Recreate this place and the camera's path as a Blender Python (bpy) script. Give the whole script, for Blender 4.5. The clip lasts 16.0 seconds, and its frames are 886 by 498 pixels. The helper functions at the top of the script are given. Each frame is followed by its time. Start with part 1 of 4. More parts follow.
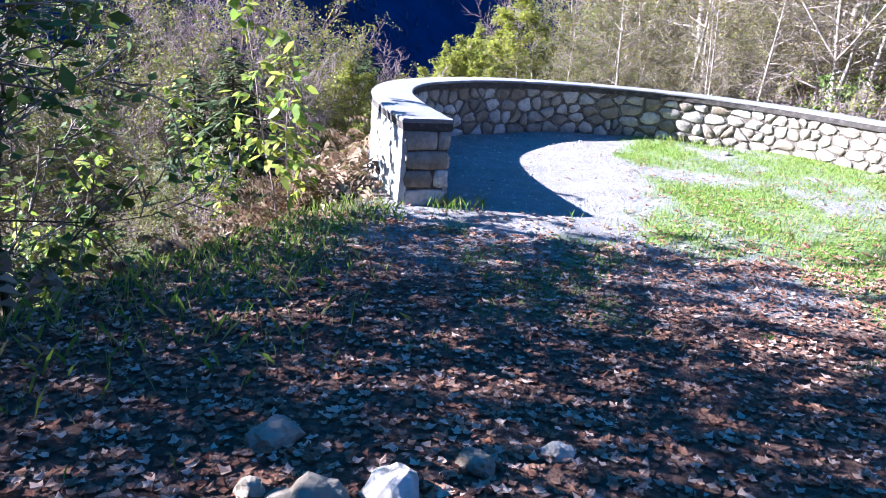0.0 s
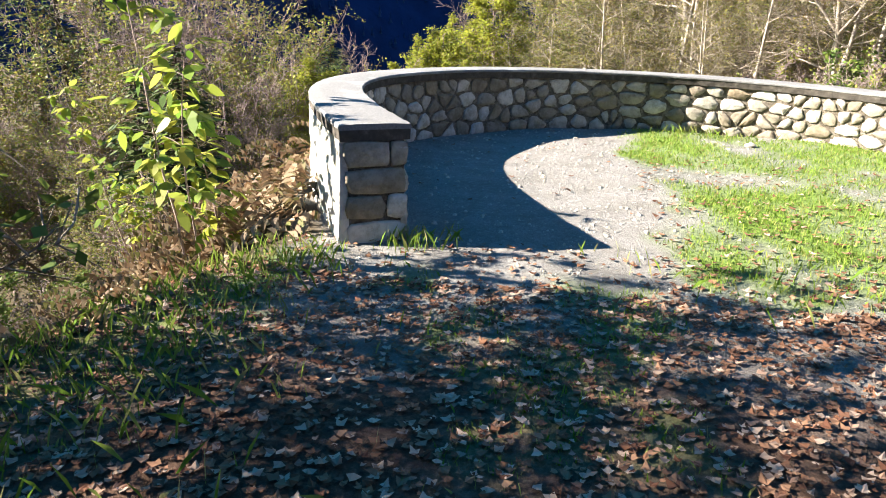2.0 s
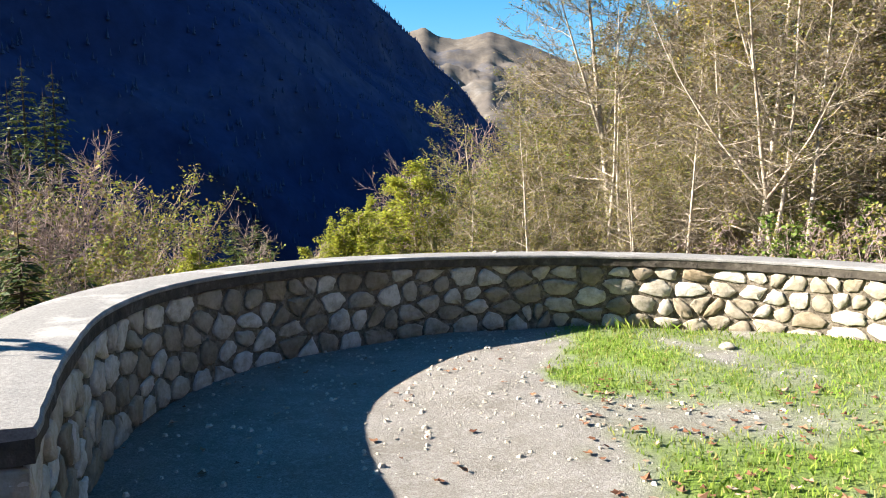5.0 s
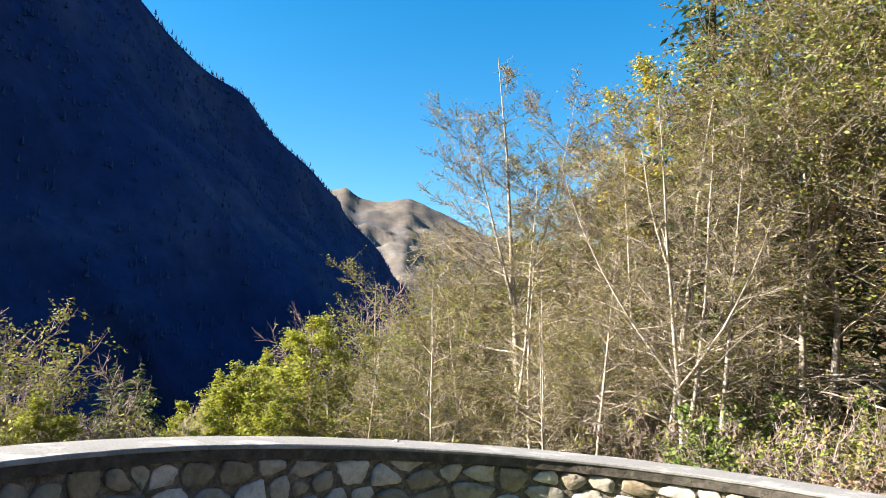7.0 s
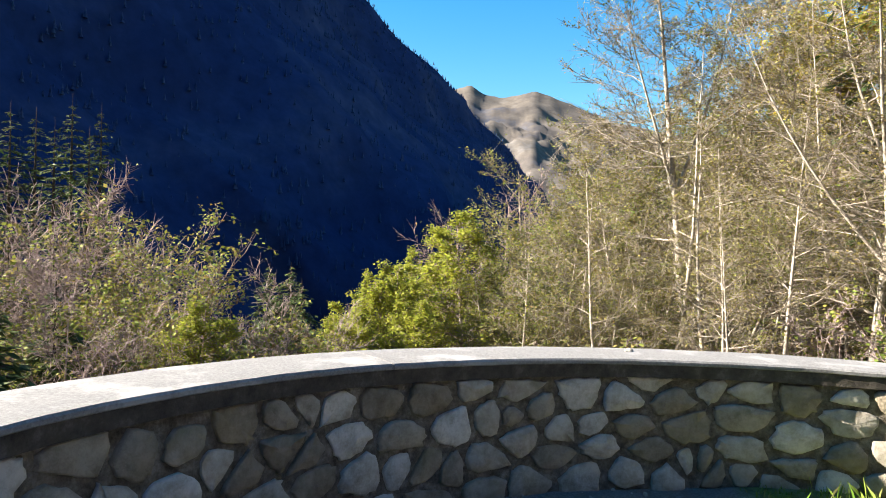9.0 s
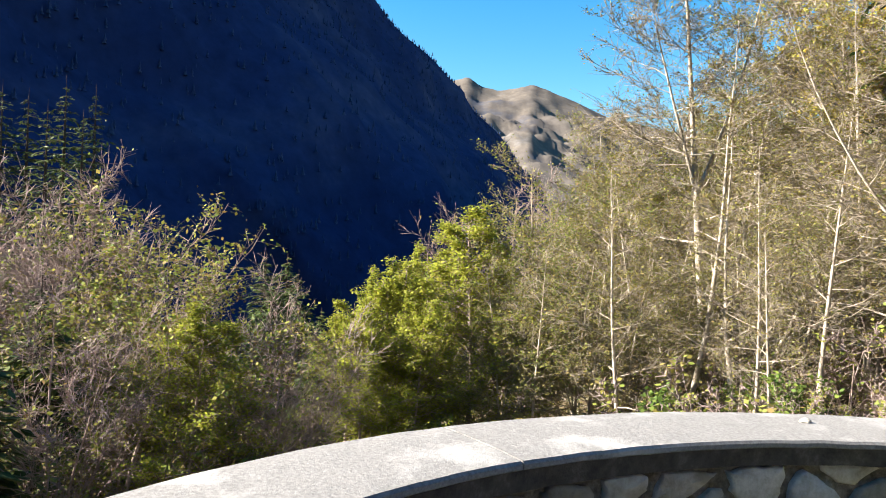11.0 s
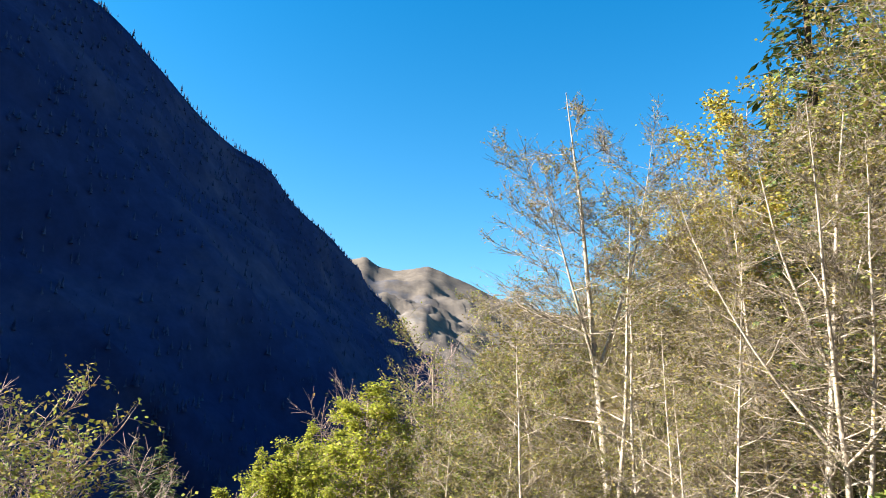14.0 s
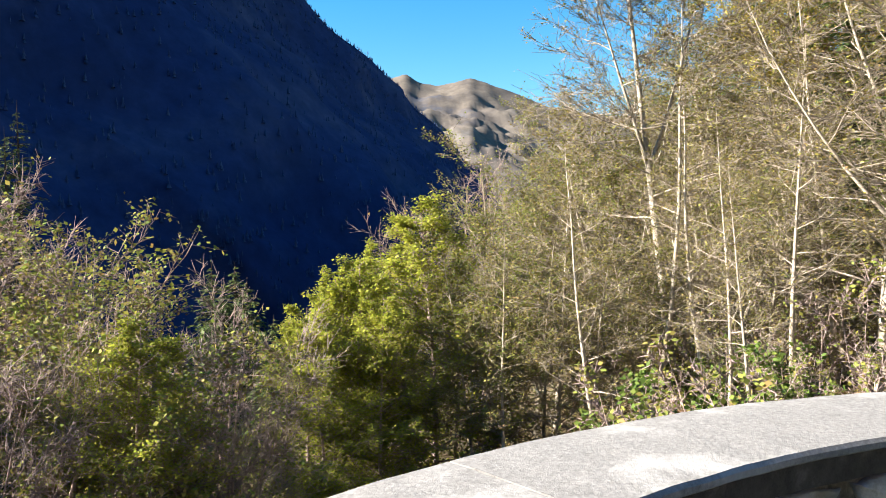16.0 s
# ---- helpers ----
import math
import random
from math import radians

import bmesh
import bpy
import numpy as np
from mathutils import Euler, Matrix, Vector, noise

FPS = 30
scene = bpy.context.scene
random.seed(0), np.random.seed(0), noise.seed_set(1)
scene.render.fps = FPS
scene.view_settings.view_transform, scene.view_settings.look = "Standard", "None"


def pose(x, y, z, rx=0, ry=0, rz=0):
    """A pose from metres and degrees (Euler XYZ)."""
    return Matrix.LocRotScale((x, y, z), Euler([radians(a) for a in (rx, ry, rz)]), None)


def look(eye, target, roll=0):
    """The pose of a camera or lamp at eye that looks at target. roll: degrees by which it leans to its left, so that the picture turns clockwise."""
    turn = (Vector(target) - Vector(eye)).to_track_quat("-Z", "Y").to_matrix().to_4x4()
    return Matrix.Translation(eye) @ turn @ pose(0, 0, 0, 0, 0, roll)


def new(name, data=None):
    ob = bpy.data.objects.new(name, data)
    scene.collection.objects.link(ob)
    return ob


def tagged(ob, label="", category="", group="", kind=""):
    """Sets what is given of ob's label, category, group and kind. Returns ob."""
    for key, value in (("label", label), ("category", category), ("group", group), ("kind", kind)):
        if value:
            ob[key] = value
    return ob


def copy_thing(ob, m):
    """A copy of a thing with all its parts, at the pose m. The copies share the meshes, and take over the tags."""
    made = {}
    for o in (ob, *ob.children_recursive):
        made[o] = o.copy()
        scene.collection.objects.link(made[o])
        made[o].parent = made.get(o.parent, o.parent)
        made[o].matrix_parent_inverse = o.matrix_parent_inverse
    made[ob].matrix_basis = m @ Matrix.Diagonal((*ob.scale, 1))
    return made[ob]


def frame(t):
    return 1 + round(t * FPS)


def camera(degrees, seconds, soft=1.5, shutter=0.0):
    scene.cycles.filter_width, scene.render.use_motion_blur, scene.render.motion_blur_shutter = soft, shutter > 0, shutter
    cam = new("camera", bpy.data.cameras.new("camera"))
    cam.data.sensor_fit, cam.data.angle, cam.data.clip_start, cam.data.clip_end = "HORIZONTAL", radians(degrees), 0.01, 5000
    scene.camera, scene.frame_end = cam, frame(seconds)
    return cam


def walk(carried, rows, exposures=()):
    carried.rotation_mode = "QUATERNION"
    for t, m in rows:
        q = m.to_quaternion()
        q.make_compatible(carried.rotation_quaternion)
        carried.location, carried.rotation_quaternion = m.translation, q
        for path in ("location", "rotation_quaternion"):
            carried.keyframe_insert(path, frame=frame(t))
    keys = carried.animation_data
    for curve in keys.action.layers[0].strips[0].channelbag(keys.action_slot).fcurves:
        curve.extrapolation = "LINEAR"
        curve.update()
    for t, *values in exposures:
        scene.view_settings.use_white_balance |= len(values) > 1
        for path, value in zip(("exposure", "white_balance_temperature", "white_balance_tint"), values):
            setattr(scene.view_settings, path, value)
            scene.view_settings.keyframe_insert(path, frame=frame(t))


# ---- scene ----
cam = camera(64.0, 16.0, soft=1.0)
EXPOSURES = [(0, 2.8, 5300, 26), (0.6, 2.7, 5900, 18), (1.4, 2.65, 6600, 12), (2.5, 2.52, 7000, 12), (5, 2.33, 7000, 12), (9, 2.42, 7000, 12), (16, 2.42, 7000, 12)]
PATH = [
    (0, (2.264, -0.063, 1.9), (1.863, 1.792, 1.27), 3.7),
    (0.5, (2.12, 0.481, 1.818), (1.751, 2.343, 1.188), 1.2),
    (1, (1.971, 0.968, 1.782), (1.562, 2.802, 1.095), 4.0),
    (1.5, (1.936, 1.473, 1.725), (1.583, 3.32, 1.043), 0.4),
    (2, (1.994, 1.995, 1.663), (1.632, 3.855, 1.025), 1.2),
    (2.5, (2.027, 2.517, 1.602), (1.706, 4.4, 1.01), 3.9),
    (3, (2.121, 3.019, 1.531), (1.572, 4.861, 0.978), 0.9),
    (3.5, (2.128, 3.48, 1.496), (1.623, 5.373, 1.091), 5.8),
    (4, (2.176, 4.019, 1.476), (1.647, 5.91, 1.099), 0.9),
    (4.5, (2.244, 4.513, 1.511), (1.93, 6.462, 1.193), 1.3),
    (5, (2.222, 5.073, 1.558), (2.005, 7.055, 1.4), -1.1),
    (5.2, (2.234, 5.241, 1.668), (1.994, 7.224, 1.559), 0.8),
    (7.3, (2.106, 6.71, 1.673), (2.146, 8.685, 1.984), 3.6),
    (7.5, (2.051, 6.877, 1.657), (2.028, 8.866, 1.866), 4.0),
    (8, (1.88, 7.38, 1.608), (1.717, 9.372, 1.666), 2.3),
    (8.5, (1.625, 7.854, 1.591), (1.37, 9.837, 1.653), 2.5),
    (9, (1.442, 8.252, 1.543), (1.119, 10.226, 1.537), 1.4),
    (9.2, (1.347, 8.398, 1.551), (0.971, 10.361, 1.478), 3.1),
    (11.3, (0.602, 9.614, 1.705), (0.338, 11.596, 1.702), 2.4),
    (11.5, (0.667, 9.739, 1.684), (0.502, 11.729, 1.804), 1.3),
    (12, (0.659, 10.14, 1.668), (0.664, 12.13, 1.876), 2.8),
    (12.5, (0.356, 10.444, 1.652), (0.382, 12.402, 2.057), 3.5),
    (13, (0.38, 10.33, 1.671), (0.402, 12.276, 2.132), 3.2),
    (13.5, (0.326, 10.288, 1.651), (0.321, 12.232, 2.122), 2.6),
    (14, (0.315, 10.234, 1.649), (0.281, 12.175, 2.13), 3.0),
    (14.5, (0.396, 10.217, 1.644), (0.353, 12.164, 2.1), 2.3),
    (15, (0.336, 10.259, 1.543), (0.26, 12.231, 1.869), 0.8),
    (15.5, (0.305, 10.316, 1.509), (0.187, 12.305, 1.672), 0.1),
    (16, (0.364, 10.46, 1.529), (0.199, 12.453, 1.493), -1.5),
]
walk(cam, [(t, look(eye, target, roll)) for t, eye, target, roll in PATH], EXPOSURES)

# ---- light ----
SUN_TO = Vector((-1.51, -0.19, 0.88)).normalized()
world = bpy.data.worlds.new("sky")
scene.world = world
world.use_nodes = True
wn = world.node_tree
sky = wn.nodes.new("ShaderNodeTexSky")
sky.sky_type = "NISHITA"
sky.sun_disc = False
sky.sun_elevation = math.asin(SUN_TO.z)
sky.sun_rotation = math.atan2(SUN_TO.x, SUN_TO.y) % (2 * math.pi)
sky.altitude = 900
sky.air_density, sky.dust_density, sky.ozone_density = 1.3, 0.2, 3.5
tone = wn.nodes.new("ShaderNodeHueSaturation")
tone.inputs["Saturation"].default_value = 1.42
tone.inputs["Hue"].default_value = 0.496
wn.links.new(sky.outputs[0], tone.inputs["Color"])
wn.links.new(tone.outputs[0], wn.nodes["Background"].inputs[0])
wn.nodes["Background"].inputs[1].default_value = 0.051
sun = new("sun", bpy.data.lights.new("sun", "SUN"))
sun.data.energy, sun.data.angle, sun.data.color = 5.0, radians(0.5), (1.0, 0.955, 0.88)
sun.matrix_basis = look((0, 0, 60), Vector((0, 0, 60)) - SUN_TO)

# ---- materials ----


class Mat:
    """A small builder for node materials."""

    def __init__(self, name, rough=0.9, spec=0.3):
        self.m = bpy.data.materials.new(name)
        self.m.use_nodes = True
        self.t = self.m.node_tree
        self.b = self.t.nodes["Principled BSDF"]
        self.b.inputs["Roughness"].default_value = rough
        self.b.inputs["Specular IOR Level"].default_value = spec
        self.pos = self.node("ShaderNodeNewGeometry").outputs["Position"]

    def node(self, kind):
        return self.t.nodes.new(kind)

    def link(self, a, b):
        self.t.links.new(a, b)

    def noise(self, scale, detail=4, rough=0.6, vec=None):
        n = self.node("ShaderNodeTexNoise")
        n.inputs["Scale"].default_value = scale
        n.inputs["Detail"].default_value = detail
        n.inputs["Roughness"].default_value = rough
        self.link(vec or self.pos, n.inputs["Vector"])
        return n.outputs["Fac"]

    def ramp(self, fac, stops):
        r = self.node("ShaderNodeValToRGB")
        while len(r.color_ramp.elements) < len(stops):
            r.color_ramp.elements.new(0.5)
        for e, (p, c) in zip(r.color_ramp.elements, stops):
            e.position = p
            e.color = (*c, 1)
        self.link(fac, r.inputs[0])
        return r.outputs[0]

    def mix(self, fac, a, b, how="MIX"):
        n = self.node("ShaderNodeMix")
        n.data_type, n.blend_type = "RGBA", how
        for v, i in ((fac, 0), (a, 6), (b, 7)):
            if isinstance(v, (int, float)):
                n.inputs[i].default_value = v
            elif isinstance(v, tuple):
                n.inputs[i].default_value = (*v, 1)
            else:
                self.link(v, n.inputs[i])
        return n.outputs[2]

    def attr(self, name):
        n = self.node("ShaderNodeAttribute")
        n.attribute_name = name
        return n.outputs["Fac"]

    def island(self):
        return self.node("ShaderNodeNewGeometry").outputs["Random Per Island"]

    def rand(self):
        return self.node("ShaderNodeObjectInfo").outputs["Random"]

    def colour(self, c):
        self.link(c, self.b.inputs["Base Color"])
        return self

    def bump(self, fac, strength, dist):
        n = self.node("ShaderNodeBump")
        n.inputs["Strength"].default_value = strength
        n.inputs["Distance"].default_value = dist
        self.link(fac, n.inputs["Height"])
        self.link(n.outputs[0], self.b.inputs["Normal"])
        return self

    def leafy(self, colour, amount=0.4):
        """Light passes through thin leaves."""
        tr = self.node("ShaderNodeBsdfTranslucent")
        self.link(colour, tr.inputs[0])
        ms = self.node("ShaderNodeMixShader")
        ms.inputs[0].default_value = amount
        self.link(self.b.outputs[0], ms.inputs[1])
        self.link(tr.outputs[0], ms.inputs[2])
        self.link(ms.outputs[0], self.t.nodes["Material Output"].inputs[0])
        self.colour(colour)
        return self


def m_ground():
    k = Mat("ground_soil", 0.95, 0.15)
    gravel = k.ramp(k.noise(85, 8, 0.8), [(0.28, (0.075, 0.069, 0.061)), (0.48, (0.22, 0.208, 0.19)), (0.72, (0.42, 0.405, 0.38))])
    gravel = k.mix(k.ramp(k.noise(2.2, 6, 0.7), [(0.4, (0, 0, 0)), (0.7, (0.65, 0.65, 0.65))]), gravel, (0.13, 0.115, 0.092))
    gravel = k.mix(k.ramp(k.noise(24, 5, 0.7), [(0.52, (0, 0, 0)), (0.66, (0.7, 0.7, 0.7))]), gravel, (0.31, 0.303, 0.29))
    grass = k.ramp(k.noise(22, 5), [(0.3, (0.07, 0.12, 0.02)), (0.6, (0.16, 0.24, 0.04)), (0.8, (0.24, 0.22, 0.1))])
    litter = k.ramp(k.noise(17, 6, 0.7), [(0.3, (0.03, 0.018, 0.012)), (0.5, (0.1, 0.054, 0.034)), (0.7, (0.22, 0.13, 0.085))])
    wild = k.ramp(k.noise(4, 6, 0.7), [(0.3, (0.03, 0.035, 0.015)), (0.55, (0.08, 0.055, 0.03)), (0.75, (0.14, 0.11, 0.055))])
    c = k.mix(k.attr("grass"), gravel, grass)
    c = k.mix(k.attr("litter"), c, litter)
    c = k.mix(k.attr("wild"), c, wild)
    return k.colour(c).bump(k.noise(60, 8, 0.8), 0.9, 0.03).m


def m_stone():
    k = Mat("rubble_stone", 0.9, 0.25)
    base = k.ramp(k.rand(), [(0.0, (0.23, 0.19, 0.135)), (0.3, (0.34, 0.3, 0.235)), (0.6, (0.45, 0.412, 0.345)), (0.8, (0.6, 0.57, 0.51)), (1.0, (0.28, 0.22, 0.145))])
    spots = k.ramp(k.noise(9, 6, 0.7), [(0.3, (0.5, 0.48, 0.42)), (0.6, (1, 1, 1))])
    c = k.mix(1.0, base, spots, "MULTIPLY")
    c = k.mix(k.ramp(k.noise(3.3, 5), [(0.55, (0, 0, 0)), (0.75, (0.6, 0.6, 0.6))]), c, (0.2, 0.175, 0.09))
    return k.colour(c).bump(k.noise(28, 7, 0.7), 0.7, 0.02).m


def m_mortar():
    k = Mat("mortar", 0.95, 0.15)
    c = k.ramp(k.noise(14, 6, 0.7), [(0.3, (0.05, 0.04, 0.028)), (0.5, (0.15, 0.128, 0.098)), (0.75, (0.32, 0.285, 0.235))])
    return k.colour(c).bump(k.noise(40, 6, 0.7), 0.9, 0.03).m


def m_render():
    k = Mat("lime_render", 0.92, 0.2)
    c = k.ramp(k.noise(6, 6, 0.7), [(0.3, (0.3, 0.28, 0.24)), (0.5, (0.6, 0.58, 0.52)), (0.8, (0.72, 0.7, 0.65))])
    return k.colour(c).bump(k.noise(18, 7, 0.75), 1.0, 0.05).m


def m_coping():
    k = Mat("coping_concrete", 0.85, 0.3)
    fine = k.ramp(k.noise(60, 6, 0.75), [(0.3, (0.11, 0.107, 0.103)), (0.7, (0.25, 0.246, 0.238))])
    lime = k.ramp(k.noise(2.6, 5, 0.65), [(0.52, (0, 0, 0)), (0.66, (0.55, 0.55, 0.55))])
    c = k.mix(lime, fine, (0.38, 0.375, 0.362))
    c = k.mix(k.ramp(k.noise(7, 5, 0.7), [(0.6, (0, 0, 0)), (0.75, (0.6, 0.6, 0.6))]), c, (0.1, 0.1, 0.095))
    return k.colour(c).bump(k.noise(70, 5, 0.7), 0.4, 0.01).m


def m_dark_concrete():
    k = Mat("dark_concrete", 0.95, 0.15)
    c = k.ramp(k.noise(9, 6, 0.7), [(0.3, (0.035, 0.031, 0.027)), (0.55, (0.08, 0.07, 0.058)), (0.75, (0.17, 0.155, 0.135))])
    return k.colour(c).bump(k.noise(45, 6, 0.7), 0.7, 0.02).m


def m_bark(name, a, b, c):
    k = Mat(name, 0.92, 0.15)
    col = k.ramp(k.noise(5, 6, 0.7), [(0.3, a), (0.5, b), (0.72, c)])
    return k.colour(col).bump(k.noise(22, 5), 0.5, 0.03).m


def m_leaf(name, stops, through_light=0.28, rough=0.6):
    k = Mat(name, rough, 0.12)
    n = len(stops) - 1
    col = k.ramp(k.island(), [(i / n, c) for i, c in enumerate(stops)])
    col = k.mix(0.35, col, k.ramp(k.noise(0.9, 3), [(0.35, (0.35, 0.35, 0.35)), (0.65, (1, 1, 1))]), "MULTIPLY")
    return k.leafy(col, through_light).m


def m_forest_floor(name, stops, scale):
    k = Mat(name, 1.0, 0.0)
    c = k.ramp(k.noise(scale, 8, 0.65), stops)
    c = k.mix(0.5, c, k.ramp(k.noise(scale * 7, 6, 0.7), [(0.3, (0.3, 0.3, 0.3)), (0.7, (1, 1, 1))]), "MULTIPLY")
    return k.colour(c).m


GROUND, STONE, MORTAR, RENDER, COPING = m_ground(), m_stone(), m_mortar(), m_render(), m_coping()
DARK_CONCRETE = m_dark_concrete()
BARK_PALE = m_bark("pale_bark", (0.17, 0.14, 0.105), (0.36, 0.31, 0.25), (0.56, 0.51, 0.44))
BARK_GREY = m_bark("grey_bark", (0.15, 0.105, 0.095), (0.33, 0.25, 0.225), (0.47, 0.38, 0.34))
BARK_DARK = m_bark("dark_bark", (0.03, 0.024, 0.018), (0.07, 0.055, 0.04), (0.13, 0.1, 0.075))
TWIG = m_bark("brown_twigs", (0.075, 0.06, 0.045), (0.19, 0.16, 0.125), (0.42, 0.37, 0.31))
TWIG_GREY = m_bark("grey_twigs", (0.1, 0.075, 0.07), (0.25, 0.19, 0.178), (0.42, 0.34, 0.32))
LEAF_OCHRE = m_leaf("ochre_leaves", [(0.19, 0.13, 0.05), (0.27, 0.25, 0.07), (0.19, 0.22, 0.055), (0.23, 0.15, 0.07), (0.33, 0.31, 0.08)])
LEAF_LIME = m_leaf("lime_leaves", [(0.24, 0.29, 0.04), (0.34, 0.38, 0.05), (0.41, 0.4, 0.06), (0.19, 0.25, 0.04), (0.36, 0.31, 0.07)], 0.42)
LEAF_YELLOW = m_leaf("yellow_leaves", [(0.5, 0.38, 0.06), (0.4, 0.36, 0.07), (0.28, 0.3, 0.06), (0.45, 0.28, 0.06)])
LEAF_MIX = m_leaf("turning_leaves", [(0.12, 0.19, 0.04), (0.27, 0.27, 0.06), (0.16, 0.22, 0.045), (0.22, 0.15, 0.065), (0.34, 0.33, 0.07)])
LEAF_GREEN = m_leaf("green_leaves", [(0.05, 0.09, 0.02), (0.1, 0.16, 0.03), (0.16, 0.2, 0.04), (0.07, 0.12, 0.03)])
LEAF_FRESH = m_leaf("sapling_leaves", [(0.13, 0.24, 0.035), (0.25, 0.34, 0.05), (0.4, 0.4, 0.07), (0.09, 0.17, 0.035)], 0.5, 0.45)
LEAF_RUST = m_leaf("rust_leaves", [(0.19, 0.11, 0.06), (0.29, 0.19, 0.11), (0.4, 0.31, 0.2), (0.14, 0.085, 0.05), (0.16, 0.17, 0.05)], 0.3)
LEAF_FALLEN = m_leaf("fallen_leaves", [(0.09, 0.038, 0.025), (0.2, 0.092, 0.052), (0.31, 0.17, 0.1), (0.12, 0.057, 0.037), (0.52, 0.38, 0.28), (0.25, 0.105, 0.05)], 0.1, 0.95)
NEEDLES = m_leaf("spruce_needles", [(0.035, 0.065, 0.022), (0.075, 0.11, 0.035), (0.12, 0.15, 0.05)], 0.15)
GRASS = m_leaf("grass_blades", [(0.1, 0.19, 0.022), (0.17, 0.27, 0.035), (0.24, 0.31, 0.06), (0.31, 0.28, 0.12)], 0.35)
# far conifers and slopes: blue of the distant haze is mixed into the colours
HAZED_NEEDLES = m_leaf("hazed_conifer_needles", [(0.022, 0.042, 0.1), (0.032, 0.054, 0.115), (0.042, 0.068, 0.125)], 0.0, 0.9)
HAZED_FOREST = m_forest_floor("hazed_forest_slope", [(0.3, (0.015, 0.03, 0.085)), (0.5, (0.024, 0.042, 0.105)), (0.68, (0.05, 0.065, 0.12)), (0.8, (0.1, 0.11, 0.16))], 0.02)
ALPINE = m_forest_floor("alpine_pasture", [(0.32, (0.08, 0.083, 0.098)), (0.42, (0.11, 0.098, 0.09)), (0.58, (0.15, 0.131, 0.112)), (0.72, (0.2, 0.19, 0.185))], 0.006)

# ---- helpers of this scene ----
RNG = np.random.default_rng(7)


def mesh_of(name, verts, faces, material, smooth=False):
    me = bpy.data.meshes.new(name)
    me.from_pydata([tuple(v) for v in verts], [], faces)
    me.materials.append(material)
    if smooth:
        me.shade_smooth()
    return me


def part(name, me, parent, label=""):
    ob = new(name, me)
    ob.parent = parent
    if label:
        ob["label"] = label
    return ob


def smooth(a):
    a = np.clip(a, 0, 1)
    return a * a * (3 - 2 * a)


def spline(ctrl, step):
    """Even points along a smooth curve through the control points."""
    p = np.array(ctrl, float)
    p = np.vstack([2 * p[0] - p[1], p, 2 * p[-1] - p[-2]])
    out = []
    for i in range(1, len(p) - 2):
        for t in np.linspace(0, 1, 60, endpoint=False):
            a, b, c, d = p[i - 1:i + 3]
            out.append(0.5 * (2 * b + (c - a) * t + (2 * a - 5 * b + 4 * c - d) * t ** 2 + (3 * b - a - 3 * c + d) * t ** 3))
    out.append(p[-2])
    out = np.array(out)
    s = np.concatenate([[0], np.cumsum(np.linalg.norm(np.diff(out, axis=0), axis=1))])
    at = np.linspace(0, s[-1], int(s[-1] / step) + 1)
    return np.stack([np.interp(at, s, out[:, k]) for k in range(out.shape[1])], 1), at


# inner line of the parapet (x, y, height of its top)
INNER, WALL_S = spline([(0.75, 7.01, 0.88), (0.22, 7.95, 0.89), (-0.28, 9.1, 0.90), (-0.43, 10.25, 0.90), (-0.12, 11.2, 0.90), (0.54, 12.08, 0.89), (1.65, 12.84, 0.86),
                        (3.1, 13.2, 0.82), (4.5, 13.0, 0.78), (5.75, 12.3, 0.74), (7.0, 11.2, 0.7), (8.0, 9.9, 0.66), (8.6, 8.3, 0.62)], 0.1)
_t = np.gradient(INNER[:, :2], axis=0)
_t /= np.linalg.norm(_t, axis=1)[:, None]
OUT = np.stack([-_t[:, 1], _t[:, 0]], 1)
WIDTH, WALL_LEN = 0.52, WALL_S[-1]


def on_wall(s, out, z):
    """The place s metres along the parapet, out metres outward of its inner face."""
    x, y = (np.interp(s, WALL_S, INNER[:, k]) for k in (0, 1))
    nx, ny = (np.interp(s, WALL_S, OUT[:, k]) for k in (0, 1))
    return (x + nx * out, y + ny * out, z)


def wall_top(s):
    return np.interp(s, WALL_S, INNER[:, 2])


EDGE = np.array([(-2.0, -60), (-1.4, -10), (-1.1, 0), (-0.5, 4.3), (0.15, 6.7)] + [on_wall(s, 0.4, 0)[:2] for s in np.arange(0.3, WALL_LEN, 0.6)] + [(9.6, 8), (40, 2), (40, -60)])


def edge_distance(x, y):
    """Metres outside the level ground (0 within)."""
    best = np.full(np.shape(x), 1e9)
    inside = np.zeros(np.shape(x), bool)
    n = len(EDGE)
    for i in range(n):
        (ax, ay), (bx, by) = EDGE[i], EDGE[(i + 1) % n]
        dx, dy = bx - ax, by - ay
        t = np.clip(((x - ax) * dx + (y - ay) * dy) / (dx * dx + dy * dy), 0, 1)
        best = np.minimum(best, np.hypot(x - ax - t * dx, y - ay - t * dy))
        if ay != by:
            inside ^= ((ay > y) != (by > y)) & (x < dx * (y - ay) / dy + ax)
    return np.where(inside, 0, best)


